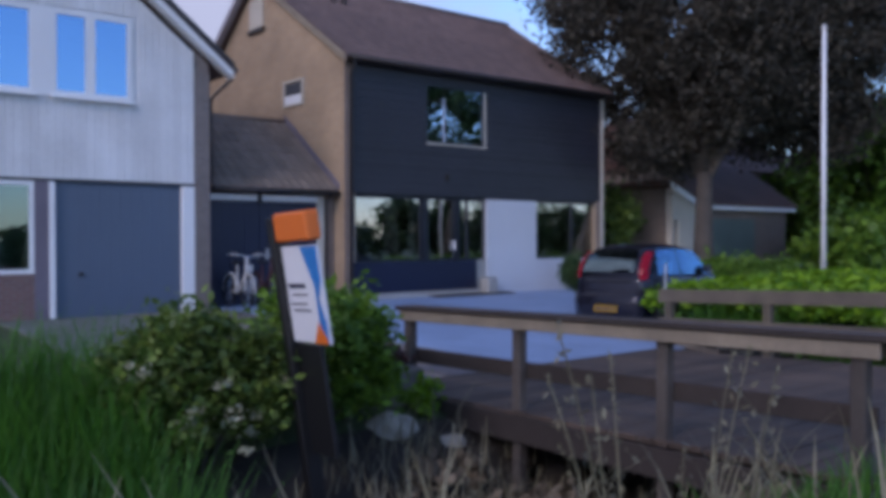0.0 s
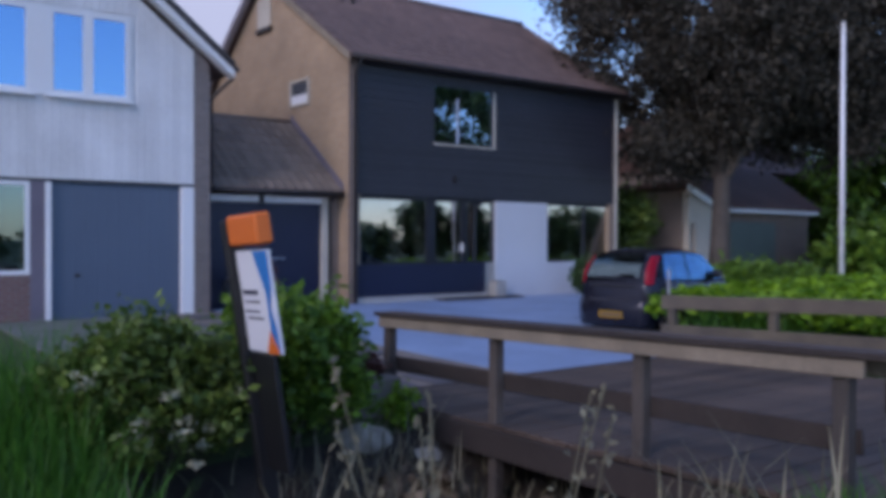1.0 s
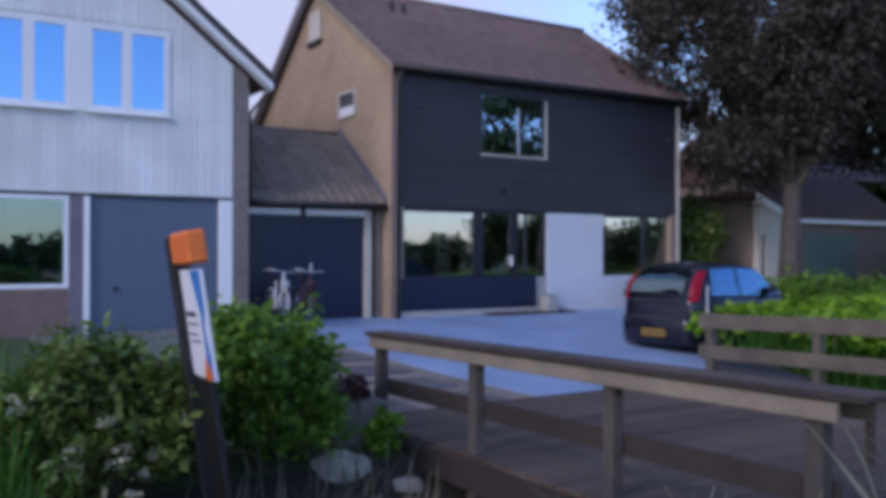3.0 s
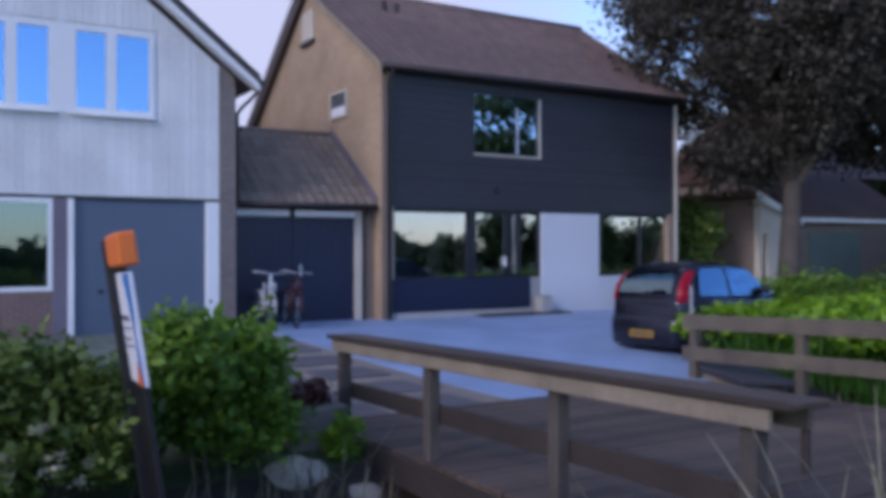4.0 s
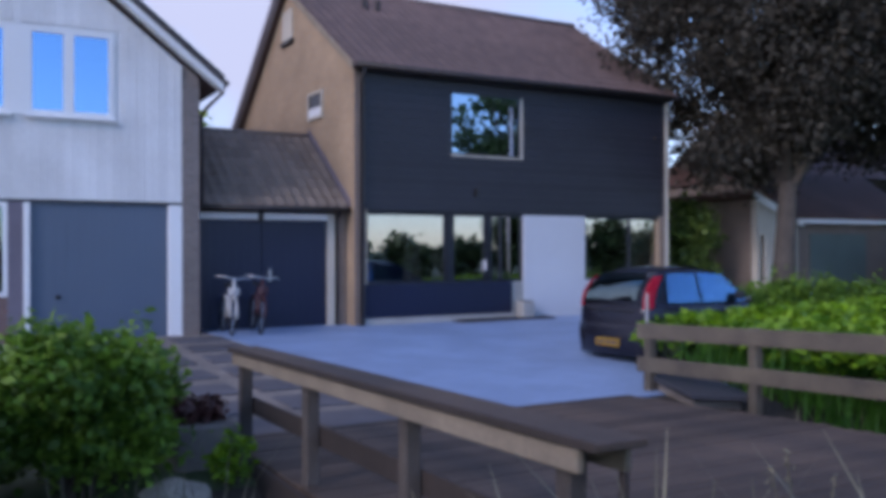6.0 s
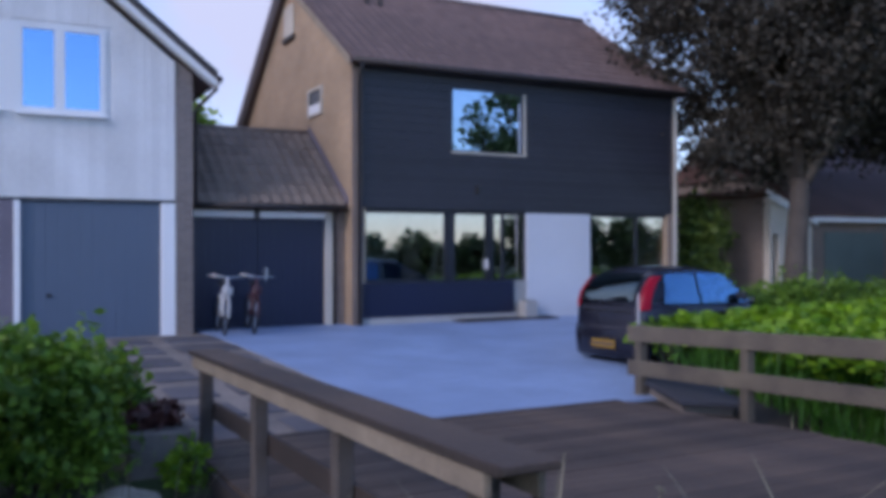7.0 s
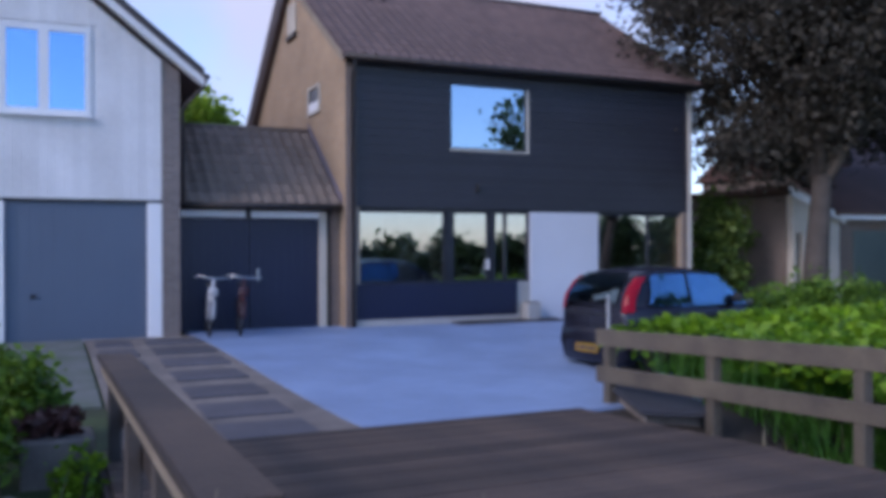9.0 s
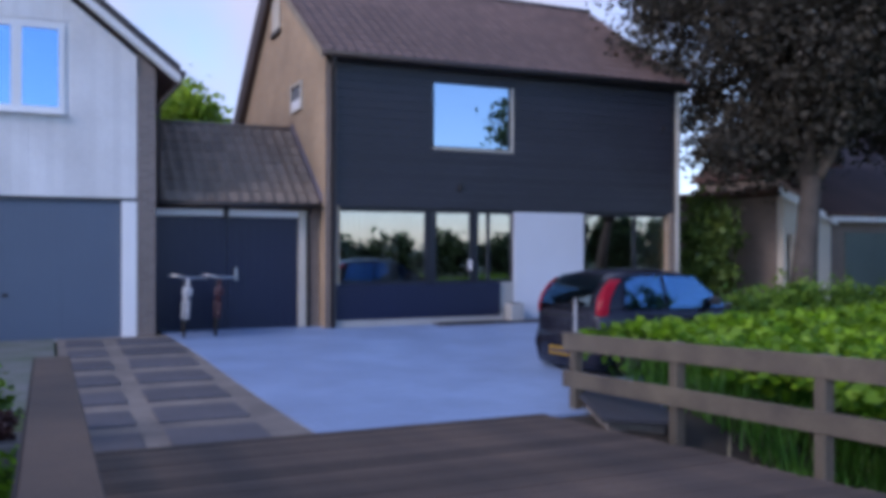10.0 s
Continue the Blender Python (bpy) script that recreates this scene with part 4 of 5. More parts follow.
# ---- car ----
def small_car():
    """A small hatchback: forward is +x in its own space, then turned and set down."""
    at = pose(12.41, 10.65, ground_z(13, 10.7) - 0.01, 0, 0, 7) @ Matrix.Diagonal((0.92, 0.96, 1, 1))
    car = thing("hatchback_car", at.translation, "dark violet small hatchback parked on the driveway", "car")

    def put(name, bm, mat, parent=None, label="", smooth=False):
        bmesh.ops.transform(bm, matrix=at, verts=bm.verts)
        return part(name, bm, mat, parent or car, label, smooth)

    def loft(stations, close=True):
        """stations: (x, [(y, z), ...]) for the half section from the lowest to the highest point."""
        bm = bmesh.new()
        rings = []
        for x, half in stations:
            pts = [(x + dx, y, z) for (y, z, dx) in half] + [(x + dx, -y, z) for (y, z, dx) in reversed(half)]
            rings.append([bm.verts.new(p) for p in pts])
        n = len(rings[0])
        for a, b in zip(rings, rings[1:]):
            for k in range(n):
                bm.faces.new((a[k], a[(k + 1) % n], b[(k + 1) % n], b[k]))
        if close:
            bm.faces.new(rings[0])
            bm.faces.new(rings[-1])
        bmesh.ops.remove_doubles(bm, verts=bm.verts, dist=1e-4)
        return bm

    def lower(x, hw, top, bottom=0.2):
        return (x, [(hw * 0.86, bottom, 0), (hw * 0.97, bottom + 0.1, 0), (hw, 0.5, 0), (hw * 0.985, top - 0.1, 0), (hw * 0.93, top, 0), (hw * 0.5, top + 0.015, 0)])
    body = loft([lower(0.0, 0.62, 0.86, 0.26), lower(0.06, 0.73, 0.92, 0.20), lower(0.3, 0.81, 0.96, 0.18), lower(0.9, 0.83, 0.95), lower(1.9, 0.83, 0.92), lower(2.7, 0.82, 0.90),
                 lower(3.2, 0.80, 0.83), lower(3.6, 0.75, 0.72), lower(3.8, 0.62, 0.60, 0.26)])
    shell = put("body", body, CAR_PAINT, smooth=True)

    def cabin(x, hw, z, roof_hw):
        return (x, [(hw, 0.88, 0), (hw * 0.985, 0.98, 0), (roof_hw + 0.04, z - 0.10, 0), (roof_hw, z - 0.03, 0), (roof_hw * 0.8, z, 0), (roof_hw * 0.4, z + 0.012, 0)])
    top = loft([cabin(0.03, 0.69, 0.96, 0.65), cabin(0.09, 0.71, 1.14, 0.63), cabin(0.30, 0.74, 1.31, 0.60), cabin(0.52, 0.77, 1.41, 0.60), cabin(0.85, 0.78, 1.46, 0.60), cabin(1.4, 0.78, 1.475, 0.61), cabin(1.95, 0.78, 1.42, 0.60),
                cabin(2.35, 0.77, 1.22, 0.62), cabin(2.85, 0.74, 0.93, 0.68)])
    put("roof_shell", top, CAR_PAINT, smooth=True)

    def panel(pts, thick, mat, name, label=""):
        bm = bmesh.new()
        bm.faces.new([bm.verts.new(p) for p in pts])
        bmesh.ops.solidify(bm, geom=bm.faces[:], thickness=thick)
        return put(name, bm, mat, None, label)
    # glass
    pane = bmesh.new()
    edge = [[pane.verts.new((x, s * y, z)) for s in (-1, 1)] for x, y, z in ((-0.02, 0.55, 0.99), (0.02, 0.545, 1.09), (0.08, 0.53, 1.18), (0.19, 0.51, 1.28), (0.37, 0.48, 1.405))]
    for low, high in zip(edge, edge[1:]):
        pane.faces.new((low[0], low[1], high[1], high[0]))
    bmesh.ops.solidify(pane, geom=pane.faces[:], thickness=0.012)
    put("rear_window", pane, REAR_GLASS, None, "tinted rear window", True)
    panel([(2.86, -0.62, 0.96), (2.86, 0.62, 0.96), (2.06, 0.54, 1.40), (2.06, -0.54, 1.40)], 0.012, CAR_GLASS, "windscreen")
    for s in (-1, 1):
        panel([(0.45, s * 0.80, 0.95), (1.30, s * 0.805, 0.93), (1.30, s * 0.66, 1.39), (0.60, s * 0.66, 1.38)], 0.012, CAR_GLASS, "side_window", "side window with sky blue put into its sheen")
        panel([(1.37, s * 0.805, 0.93), (2.62, s * 0.79, 0.92), (2.04, s * 0.668, 1.36), (1.37, s * 0.66, 1.39)], 0.012, CAR_GLASS, "side_window", "side window with sky blue put into its sheen")
        panel([(0.30, s * 0.855, 0.47), (3.45, s * 0.845, 0.46), (3.45, s * 0.845, 0.52), (0.30, s * 0.855, 0.53)], 0.012, CAR_TRIM, "side_strip")
        lamp = bmesh.new()
        rows = []
        for z, x, y, w in ((0.86, 0.02, 0.70, 0.055), (0.98, 0.035, 0.70, 0.065), (1.11, 0.085, 0.69, 0.065), (1.25, 0.20, 0.665, 0.055), (1.35, 0.33, 0.635, 0.035)):
            rows.append([lamp.verts.new(p) for p in ((x, s * (y - w), z), (x - 0.012, s * (y - w * 0.4), z), (x + 0.03, s * (y + 0.022), z), (x + 0.16, s * (y + 0.045), z))])
        for a, b in zip(rows, rows[1:]):
            for k in range(3):
                lamp.faces.new((a[k], a[k + 1], b[k + 1], b[k]))
        bmesh.ops.solidify(lamp, geom=lamp.faces[:], thickness=0.03)
        put("tail_light", lamp, RED_LENS, None, "tall red tail light", True)
        mirror = bmesh.new()
        box(mirror, 2.25, 2.4, s * 0.86 - 0.08, s * 0.86 + 0.08, 0.95, 1.08, 0.03)
        put("wing_mirror", mirror, CAR_TRIM)
        head = bmesh.new()
        box(head, 3.5, 3.74, s * 0.58 - 0.14, s * 0.58 + 0.14, 0.58, 0.70, 0.03)
        put("headlight", head, METAL)
        for wx in (0.62, 3.02):
            tyre = bmesh.new()
            ring(tyre, (wx, s * 0.73, 0.285), (0, 1, 0), 0.205, 0.082)
            wheel = put("wheel", tyre, RUBBER, None, "", True)
            rim = bmesh.new()
            disc(rim, (wx, s * 0.79, 0.285), (0, 1, 0), 0.16, 0.02)
            put("rim", rim, METAL, wheel)
    bump = loft([(-0.09, [(0.48, 0.12, 0.07), (0.56, 0.22, 0.02), (0.62, 0.40, 0), (0.60, 0.54, 0.02), (0.50, 0.60, 0.05)]), (0.12, [(0.78, 0.11, 0), (0.82, 0.23, 0), (0.84, 0.44, 0), (0.83, 0.56, 0), (0.76, 0.62, 0)])])
    put("rear_bumper", bump, CAR_PAINT, None, "", True)
    panel([(-0.10, -0.25, 0.275), (-0.10, 0.25, 0.275), (-0.095, 0.25, 0.39), (-0.095, -0.25, 0.39)], 0.008, PLATE, "number_plate", "yellow plate with dark bars")
    for i in range(6):
        a = -0.22 + i * 0.075
        box_bm = boxes((-0.112, -0.104, a, a + 0.05, 0.305, 0.36))
        put("plate_bar", box_bm, SIGN_INK, bpy.data.objects[[o.name for o in car.children if o.name.startswith("number_plate")][0]])
    put("tailgate_trim", boxes((-0.01, 0.02, -0.5, 0.5, 0.80, 0.84), bevel=0.006), CAR_TRIM)
    put("wiper", tube(bmesh.new(), [(-0.04, 0.0, 0.985), (-0.005, -0.22, 1.03), (0.005, -0.42, 1.045)], 0.008), CAR_TRIM)
    put("underside", boxes((0.3, 3.6, -0.6, 0.6, 0.17, 0.24)), CAR_TRIM)
    return car


small_car()


# ---- bicycles ----
def bicycle(x, y, turn, frame_mat, label):
    """A city bicycle, its front wheel towards -y."""
    at = pose(x, y, ground_z(x, y) + 0.02, 0, 5, turn)
    b = thing("bicycle", at.translation, label, "bicycle", "bicycles at the garage door")

    def put(name, bm, mat, label=""):
        bmesh.ops.transform(bm, matrix=at, verts=bm.verts)
        return part(name, bm, mat, b, label, True)
    for wy in (-0.5, 0.5):
        wheel = put("wheel", ring(bmesh.new(), (0, wy, 0.335), (1, 0, 0), 0.312, 0.02), RUBBER)
        spokes = bmesh.new()
        for k in range(10):
            a = math.pi * k / 10
            tube(spokes, [(0, wy + 0.31 * math.cos(a), 0.335 + 0.31 * math.sin(a)), (0, wy - 0.31 * math.cos(a), 0.335 - 0.31 * math.sin(a))], 0.003, sides=4)
        bmesh.ops.transform(spokes, matrix=at, verts=spokes.verts)
        part("spokes", spokes, METAL, wheel)
        put("mudguard", tube(bmesh.new(), [(0, wy + 0.355 * math.cos(a), 0.335 + 0.355 * math.sin(a)) for a in [math.pi * k / 10 for k in range(11)]], 0.026, sides=6), frame_mat)
    put("fork", tube(tube(bmesh.new(), [(0.05, -0.5, 0.335), (0.05, -0.42, 0.62), (0.0, -0.36, 0.72)], 0.02), [(-0.05, -0.5, 0.335), (-0.05, -0.42, 0.62), (0.0, -0.36, 0.72)], 0.02), frame_mat)
    put("head_tube", tube(bmesh.new(), [(0, -0.37, 0.66), (0, -0.30, 1.02)], 0.032), frame_mat)
    put("frame", tube(tube(tube(bmesh.new(), [(0, -0.35, 0.74), (0, 0.02, 0.33)], 0.026), [(0, 0.02, 0.33), (0, 0.2, 0.86)], 0.022), [(0, 0.02, 0.33), (0, 0.5, 0.335)], 0.018), frame_mat)
    put("handlebar", tube(bmesh.new(), [(-0.32, -0.12, 1.04), (-0.26, -0.25, 1.06), (0, -0.31, 1.03), (0.26, -0.25, 1.06), (0.32, -0.12, 1.04)], 0.016), METAL, "silver handlebar")
    put("front_shield", box(bmesh.new(), -0.085, 0.085, -0.47, -0.43, 0.72, 0.88, 0.02), frame_mat)
    put("saddle", box(bmesh.new(), -0.09, 0.09, 0.1, 0.34, 0.88, 0.94, 0.025), BLACK)
    put("chain_case", box(bmesh.new(), 0.05, 0.08, -0.05, 0.5, 0.27, 0.40, 0.012), BLACK)
    put("front_lamp", box(bmesh.new(), -0.04, 0.04, -0.44, -0.36, 0.78, 0.88, 0.015), METAL)
    return b


bicycle(7.90, 16.2, -6, STAKE_PAINT, "white city bicycle parked before the navy garage door")
bicycle(8.47, 16.25, -8, RED_PAINT, "dark red city bicycle parked before the navy garage door")

# ---- small things at the house front ----
pot = thing("planter", (14.72, 16.3, 0), "tall grey square planter beside the white wall", "planter")
part("pot", boxes((14.56, 14.88, 16.2, 16.5, 0.0, 0.42), bevel=0.02), CONCRETE, pot)
part("soil", boxes((14.59, 14.85, 16.23, 16.47, 0.421, 0.43)), DIRT, pot)
mat = thing("doormat", (14.2, 16.25, 0), "long dark mat on a low step", "doormat")
part("step", boxes((12.9, 15.35, 16.05, 16.5, -0.05, 0.05), bevel=0.01), SLAB, mat)
part("mat", boxes((13.0, 15.3, 16.1, 16.46, 0.052, 0.068), bevel=0.004), RUBBER, mat)


# ---- leaning sign ----
def totem():
    """A sign board that leans over, an orange box on top and a dark frame round it."""
    at = pose(3.65, 6.25, -0.275, 8.0, -2.1, -93) @ Matrix.Diagonal((0.92, 0.95, 0.95, 1))
    s = thing("leaning_sign", at.translation, "leaning white and blue sign board with an orange top box", "sign")

    def put(name, bm, mat, label="", parent=None):
        bmesh.ops.transform(bm, matrix=at, verts=bm.verts)
        return part(name, bm, mat, parent or s, label)
    put("post", boxes((-0.075, 0.026, -0.085, 0.055, -0.80, 1.96), bevel=0.012), BLACK, "black post")
    board = put("board", boxes((0.03, 0.64, -0.03, -0.002, 0.95, 1.715), bevel=0.004), SIGN_WHITE, "white board with grey print")
    put("blue_field", prism([(0.37, 1.71), (0.638, 1.71), (0.638, 1.44), (0.575, 1.30), (0.638, 1.12), (0.638, 0.955), (0.53, 0.955), (0.53, 1.40)], "y", -0.037, -0.033), SIGN_BLUE, "blue slanting field", board)
    put("orange_field", prism([(0.42, 0.956), (0.636, 0.956), (0.636, 0.985), (0.52, 1.12)], "y", -0.042, -0.0385), ORANGE, "", board)
    for z, a, b, k in ((1.385, 0.08, 0.37, 0.035), (1.325, 0.12, 0.39, 0.014), (1.25, 0.08, 0.36, 0.014), (1.20, 0.12, 0.41, 0.014)):
        put("print_bar", boxes((a, b, -0.037, -0.033, z, z + k)), SIGN_INK, "", board)
    put("top_box", boxes((0.032, 0.595, -0.07, 0.06, 1.755, 1.985), bevel=0.018), ORANGE, "orange box")
    # Black foot board carries the dark shadow below the sign in its colour.
    put("foot_board", boxes((0.032, 0.44, -0.02, 0.02, 0.02, 0.93), bevel=0.006), BLACK, "black lower board, dark for the shadow below the sign")
    return s


totem()

# ---- flagpole ----
mast = thing("flagpole", (18.9, 10.0, 0), "tall slim white painted flagpole", "flagpole")
part("pole", tube(bmesh.new(), [(18.9, 10.0, -0.3), (18.9, 10.0, 5.97)], 0.062, 0.045, 12), WHITE_PAINT, mast, smooth=True)
part("finial", tube(bmesh.new(), [(18.9, 10.0, 5.97), (18.9, 10.0, 6.08)], 0.065, 0.03, 12), WHITE_PAINT, mast, smooth=True)


# ---- plants ----
def tree(name, at, label, height, trunk_r, crown_at, radii, count, each, spread, leaf, mat, seed, low=-1.0, limbs=9, lean=(0.4, 0.2), bough=None):
    rng = np.random.default_rng(seed)
    t = thing(name, at, label, "tree")
    x, y, z = at
    fork = Vector((x + lean[0], y + lean[1], z + height * 0.36))
    bm = bmesh.new()
    tube(bm, [(x, y, z - 0.15), (x + 0.02, y, z + 0.25)], trunk_r * 1.5, trunk_r * 1.1, 12)
    tube(bm, [(x, y, z + 0.2), (x + lean[0] * 0.3, y + lean[1] * 0.3, z + height * 0.16), fork], trunk_r * 1.12, trunk_r * 0.75, 12)
    for k in range(limbs):
        a = 2 * math.pi * k / limbs + rng.uniform(-0.3, 0.3)
        reach = rng.uniform(0.55, 0.9)
        end = Vector((crown_at[0] + math.cos(a) * radii[0] * reach, crown_at[1] + math.sin(a) * radii[1] * reach, crown_at[2] + rng.uniform(-0.45, 0.6) * radii[2]))
        mid = fork.lerp(end, 0.45) + Vector((0, 0, rng.uniform(0.2, 0.9)))
        tube(bm, [fork - Vector((0, 0, 0.3)), fork.lerp(mid, 0.5), mid, mid.lerp(end, 0.6) + Vector((0, 0, 0.15)), end], trunk_r * 0.4, 0.03, 7)
        for j in range(3):
            off = Vector(rng.normal(size=3)) * radii[0] * 0.28
            tube(bm, [mid.lerp(end, 0.2 + 0.25 * j), mid.lerp(end, 0.4 + 0.25 * j) + off * 0.6, mid.lerp(end, 0.5 + 0.25 * j) + off], trunk_r * 0.16, 0.012, 5)
    part("trunk", bm, BARK, t, smooth=True)
    places = clumps(rng, crown_at, radii, count, each, spread, low)
    for c, r, k in bough or ():
        places = np.concatenate([places, clumps(rng, c, r, k, each, spread, -1.0, 0.0)])
    leafy("crown", leaf_quads(places, leaf, rng), mat, t)
    return t


def shrub(name, at, label, radii, count, each, leaf, mat, seed, spread=0.12, low=-0.75, category="shrub"):
    rng = np.random.default_rng(seed)
    s = thing(name, at, label, category)
    c = (at[0], at[1], at[2] + radii[2] * 0.9)
    stems = bmesh.new()
    for k in range(9):
        a = rng.uniform(0, 2 * math.pi)
        r = rng.uniform(0.2, 0.7)
        end = (at[0] + math.cos(a) * radii[0] * r, at[1] + math.sin(a) * radii[1] * r, at[2] + radii[2] * rng.uniform(0.9, 1.5))
        tube(stems, [(at[0] + math.cos(a) * 0.08, at[1] + math.sin(a) * 0.08, at[2] - 0.12), (at[0] + math.cos(a) * radii[0] * r * 0.5, at[1] + math.sin(a) * radii[1] * r * 0.5, at[2] + radii[2] * 0.5), end], 0.018, 0.006, 5)
    part("branchwork", stems, BARK, s)
    leafy("foliage", leaf_quads(clumps(rng, c, radii, count, each, (spread,) * 3, low, 0.25), leaf, rng), mat, s)
    return s


tree("copper_beech", (20.85, 14.4, -0.05), "large copper beech with dark purple foliage over the garden", 9.0, 0.28, (23.6, 16.6, 8.3), (6.3, 5.2, 4.9), 520, 190, (0.44, 0.44, 0.30), 0.092, LEAF_COPPER, 11, -0.90, 12, (0.8, 0.5),
     (((21.6, 16.3, 4.15), (2.1, 1.5, 1.0), 52), ((22.3, 14.1, 6.3), (2.5, 1.5, 2.3), 85), ((26.2, 14.6, 5.6), (3.4, 2.2, 1.9), 105), ((27.4, 14.4, 8.6), (4.6, 3.6, 3.8), 190)))
tree("roadside_tree", (33.6, -7.5, 0.0), "dark leafy tree across the road", 9.0, 0.3, (33.6, -7.5, 8.0), (7.4, 4.6, 4.6), 95, 64, (0.55, 0.55, 0.45), 0.28, LEAF_DARK, 12)
tree("garden_tree", (36.0, 16.5, 0.0), "leafy green tree beyond the flagpole", 6.0, 0.22, (36.0, 16.5, 3.6), (4.4, 4.0, 3.9), 200, 90, (0.4, 0.4, 0.35), 0.22, LEAF_GREEN, 13)
tree("far_tree", (10.4, 36.0, 0.0), "bright green tree behind the garage roof", 8.0, 0.2, (10.4, 36.0, 5.2), (2.3, 2.2, 3.1), 120, 80, (0.3, 0.3, 0.4), 0.2, LEAF_FAR, 14)

shrub("green_shrub", (4.27, 7.15, -0.44), "bright green leafy shrub on the ditch bank beside the bridge", (0.72, 0.62, 0.77), 130, 115, 0.056, LEAF_GREEN, 21, 0.10, -0.35)
shrub("olive_shrub", (2.95, 6.9, -0.46), "olive green flowering shrub on the ditch bank", (0.86, 0.75, 0.68), 135, 115, 0.050, LEAF_OLIVE, 22, 0.10, -0.35)
bloom = bpy.data.objects["olive_shrub"]
rng_bloom = np.random.default_rng(61)
leafy("blossom", leaf_quads(clumps(rng_bloom, (2.95, 6.9, 0.15), (0.87, 0.78, 0.68), 60, 26, (0.035, 0.035, 0.02), -0.5, 0.8), 0.028, rng_bloom), PETAL, bloom, "pale cream flower clusters")
shrub("potted_shrub", (17.1, 15.6, 0.0), "small green shrub before the white wall", (0.42, 0.42, 0.58), 60, 60, 0.06, LEAF_DARK, 24, 0.07)
shrub("garden_shrub", (4.90, 8.62, -0.22), "low green shrub beside the paved path", (0.52, 0.5, 0.50), 60, 90, 0.055, LEAF_GREEN, 29, 0.09)
block = part("concrete_block", boxes((5.04, 5.58, 7.30, 7.80, -0.75, 0.10), bevel=0.02), SLAB_BED)
tagged(block, "grey concrete drain block beside the bridge railing", "block")
shrub("yellow_weed", (5.45, 7.12, -0.34), "yellow green weed before the concrete block", (0.17, 0.14, 0.20), 20, 30, 0.045, LEAF_BRIGHT, 28, 0.05)
shrub("red_leaf_plant", (5.28, 7.55, 0.10), "low red brown plant beside the bridge", (0.24, 0.2, 0.09), 24, 40, 0.05, RED_LEAF, 25, 0.04)
shrub("climbing_shrub", (20.9, 17.5, 0.0), "yellow green shrub between the houses", (0.85, 0.8, 1.6), 110, 70, 0.09, LEAF_OLIVE, 26, 0.15)
shrub("box_hedge", (19.6, 12.6, -0.1), "clipped dark green hedge behind the driveway", (4.6, 0.7, 0.48), 190, 90, 0.07, LEAF_GREEN, 27, 0.16, -0.9, "hedge")


def bank_plants():
    """Leafy ground cover along the ditch bank beyond the bridge."""
    rng = np.random.default_rng(31)
    n = 36000
    x, y = rng.uniform(11.7, 26, n), rng.uniform(4.6, 10.4, n)
    keep = ~((x < 16.8) & (y > 9.42 + (x - 12.0) * 0.20)) & ~((x < 12.3) & (y > 7.0) & (y < 9.0)) & ~((x < 12.9) & (y < 7.0) & (x < 12.0 + (7.0 - y) * 0.25))
    x, y = x[keep], y[keep]
    top = np.array([0.60 + 0.22 * noise.noise((a * 0.9, b * 0.9, 3)) + 0.12 * noise.noise((a * 2.7, b * 2.7, 5)) for a, b in zip(x, y)])
    base = np.array([ground_z(a, b) for a, b in zip(x, y)])
    top = np.where(y < 6.6, top - (6.6 - y) * 0.35, top)
    z = top - np.abs(rng.normal(size=len(x))) * 0.16
    z = np.maximum(z, base + 0.05)
    ob = leafy("bank_plants", leaf_quads(np.stack([x, y, z], 1), 0.105, rng, 0.15), LEAF_BRIGHT)
    tagged(ob, "dense bright green leafy plants along the ditch", "plants", kind="stuff")
    m = 9000
    x, y = rng.uniform(12.1, 20, m), rng.uniform(5.0, 9.0, m)
    base = np.array([ground_z(a, b) for a, b in zip(x, y)])
    under = leafy("bank_grass", blades(rng, x, y, base - 0.02, 0.75, 0.022, 0.5), GRASS)
    tagged(under, "long green leaves below the plants", "grass", kind="stuff")


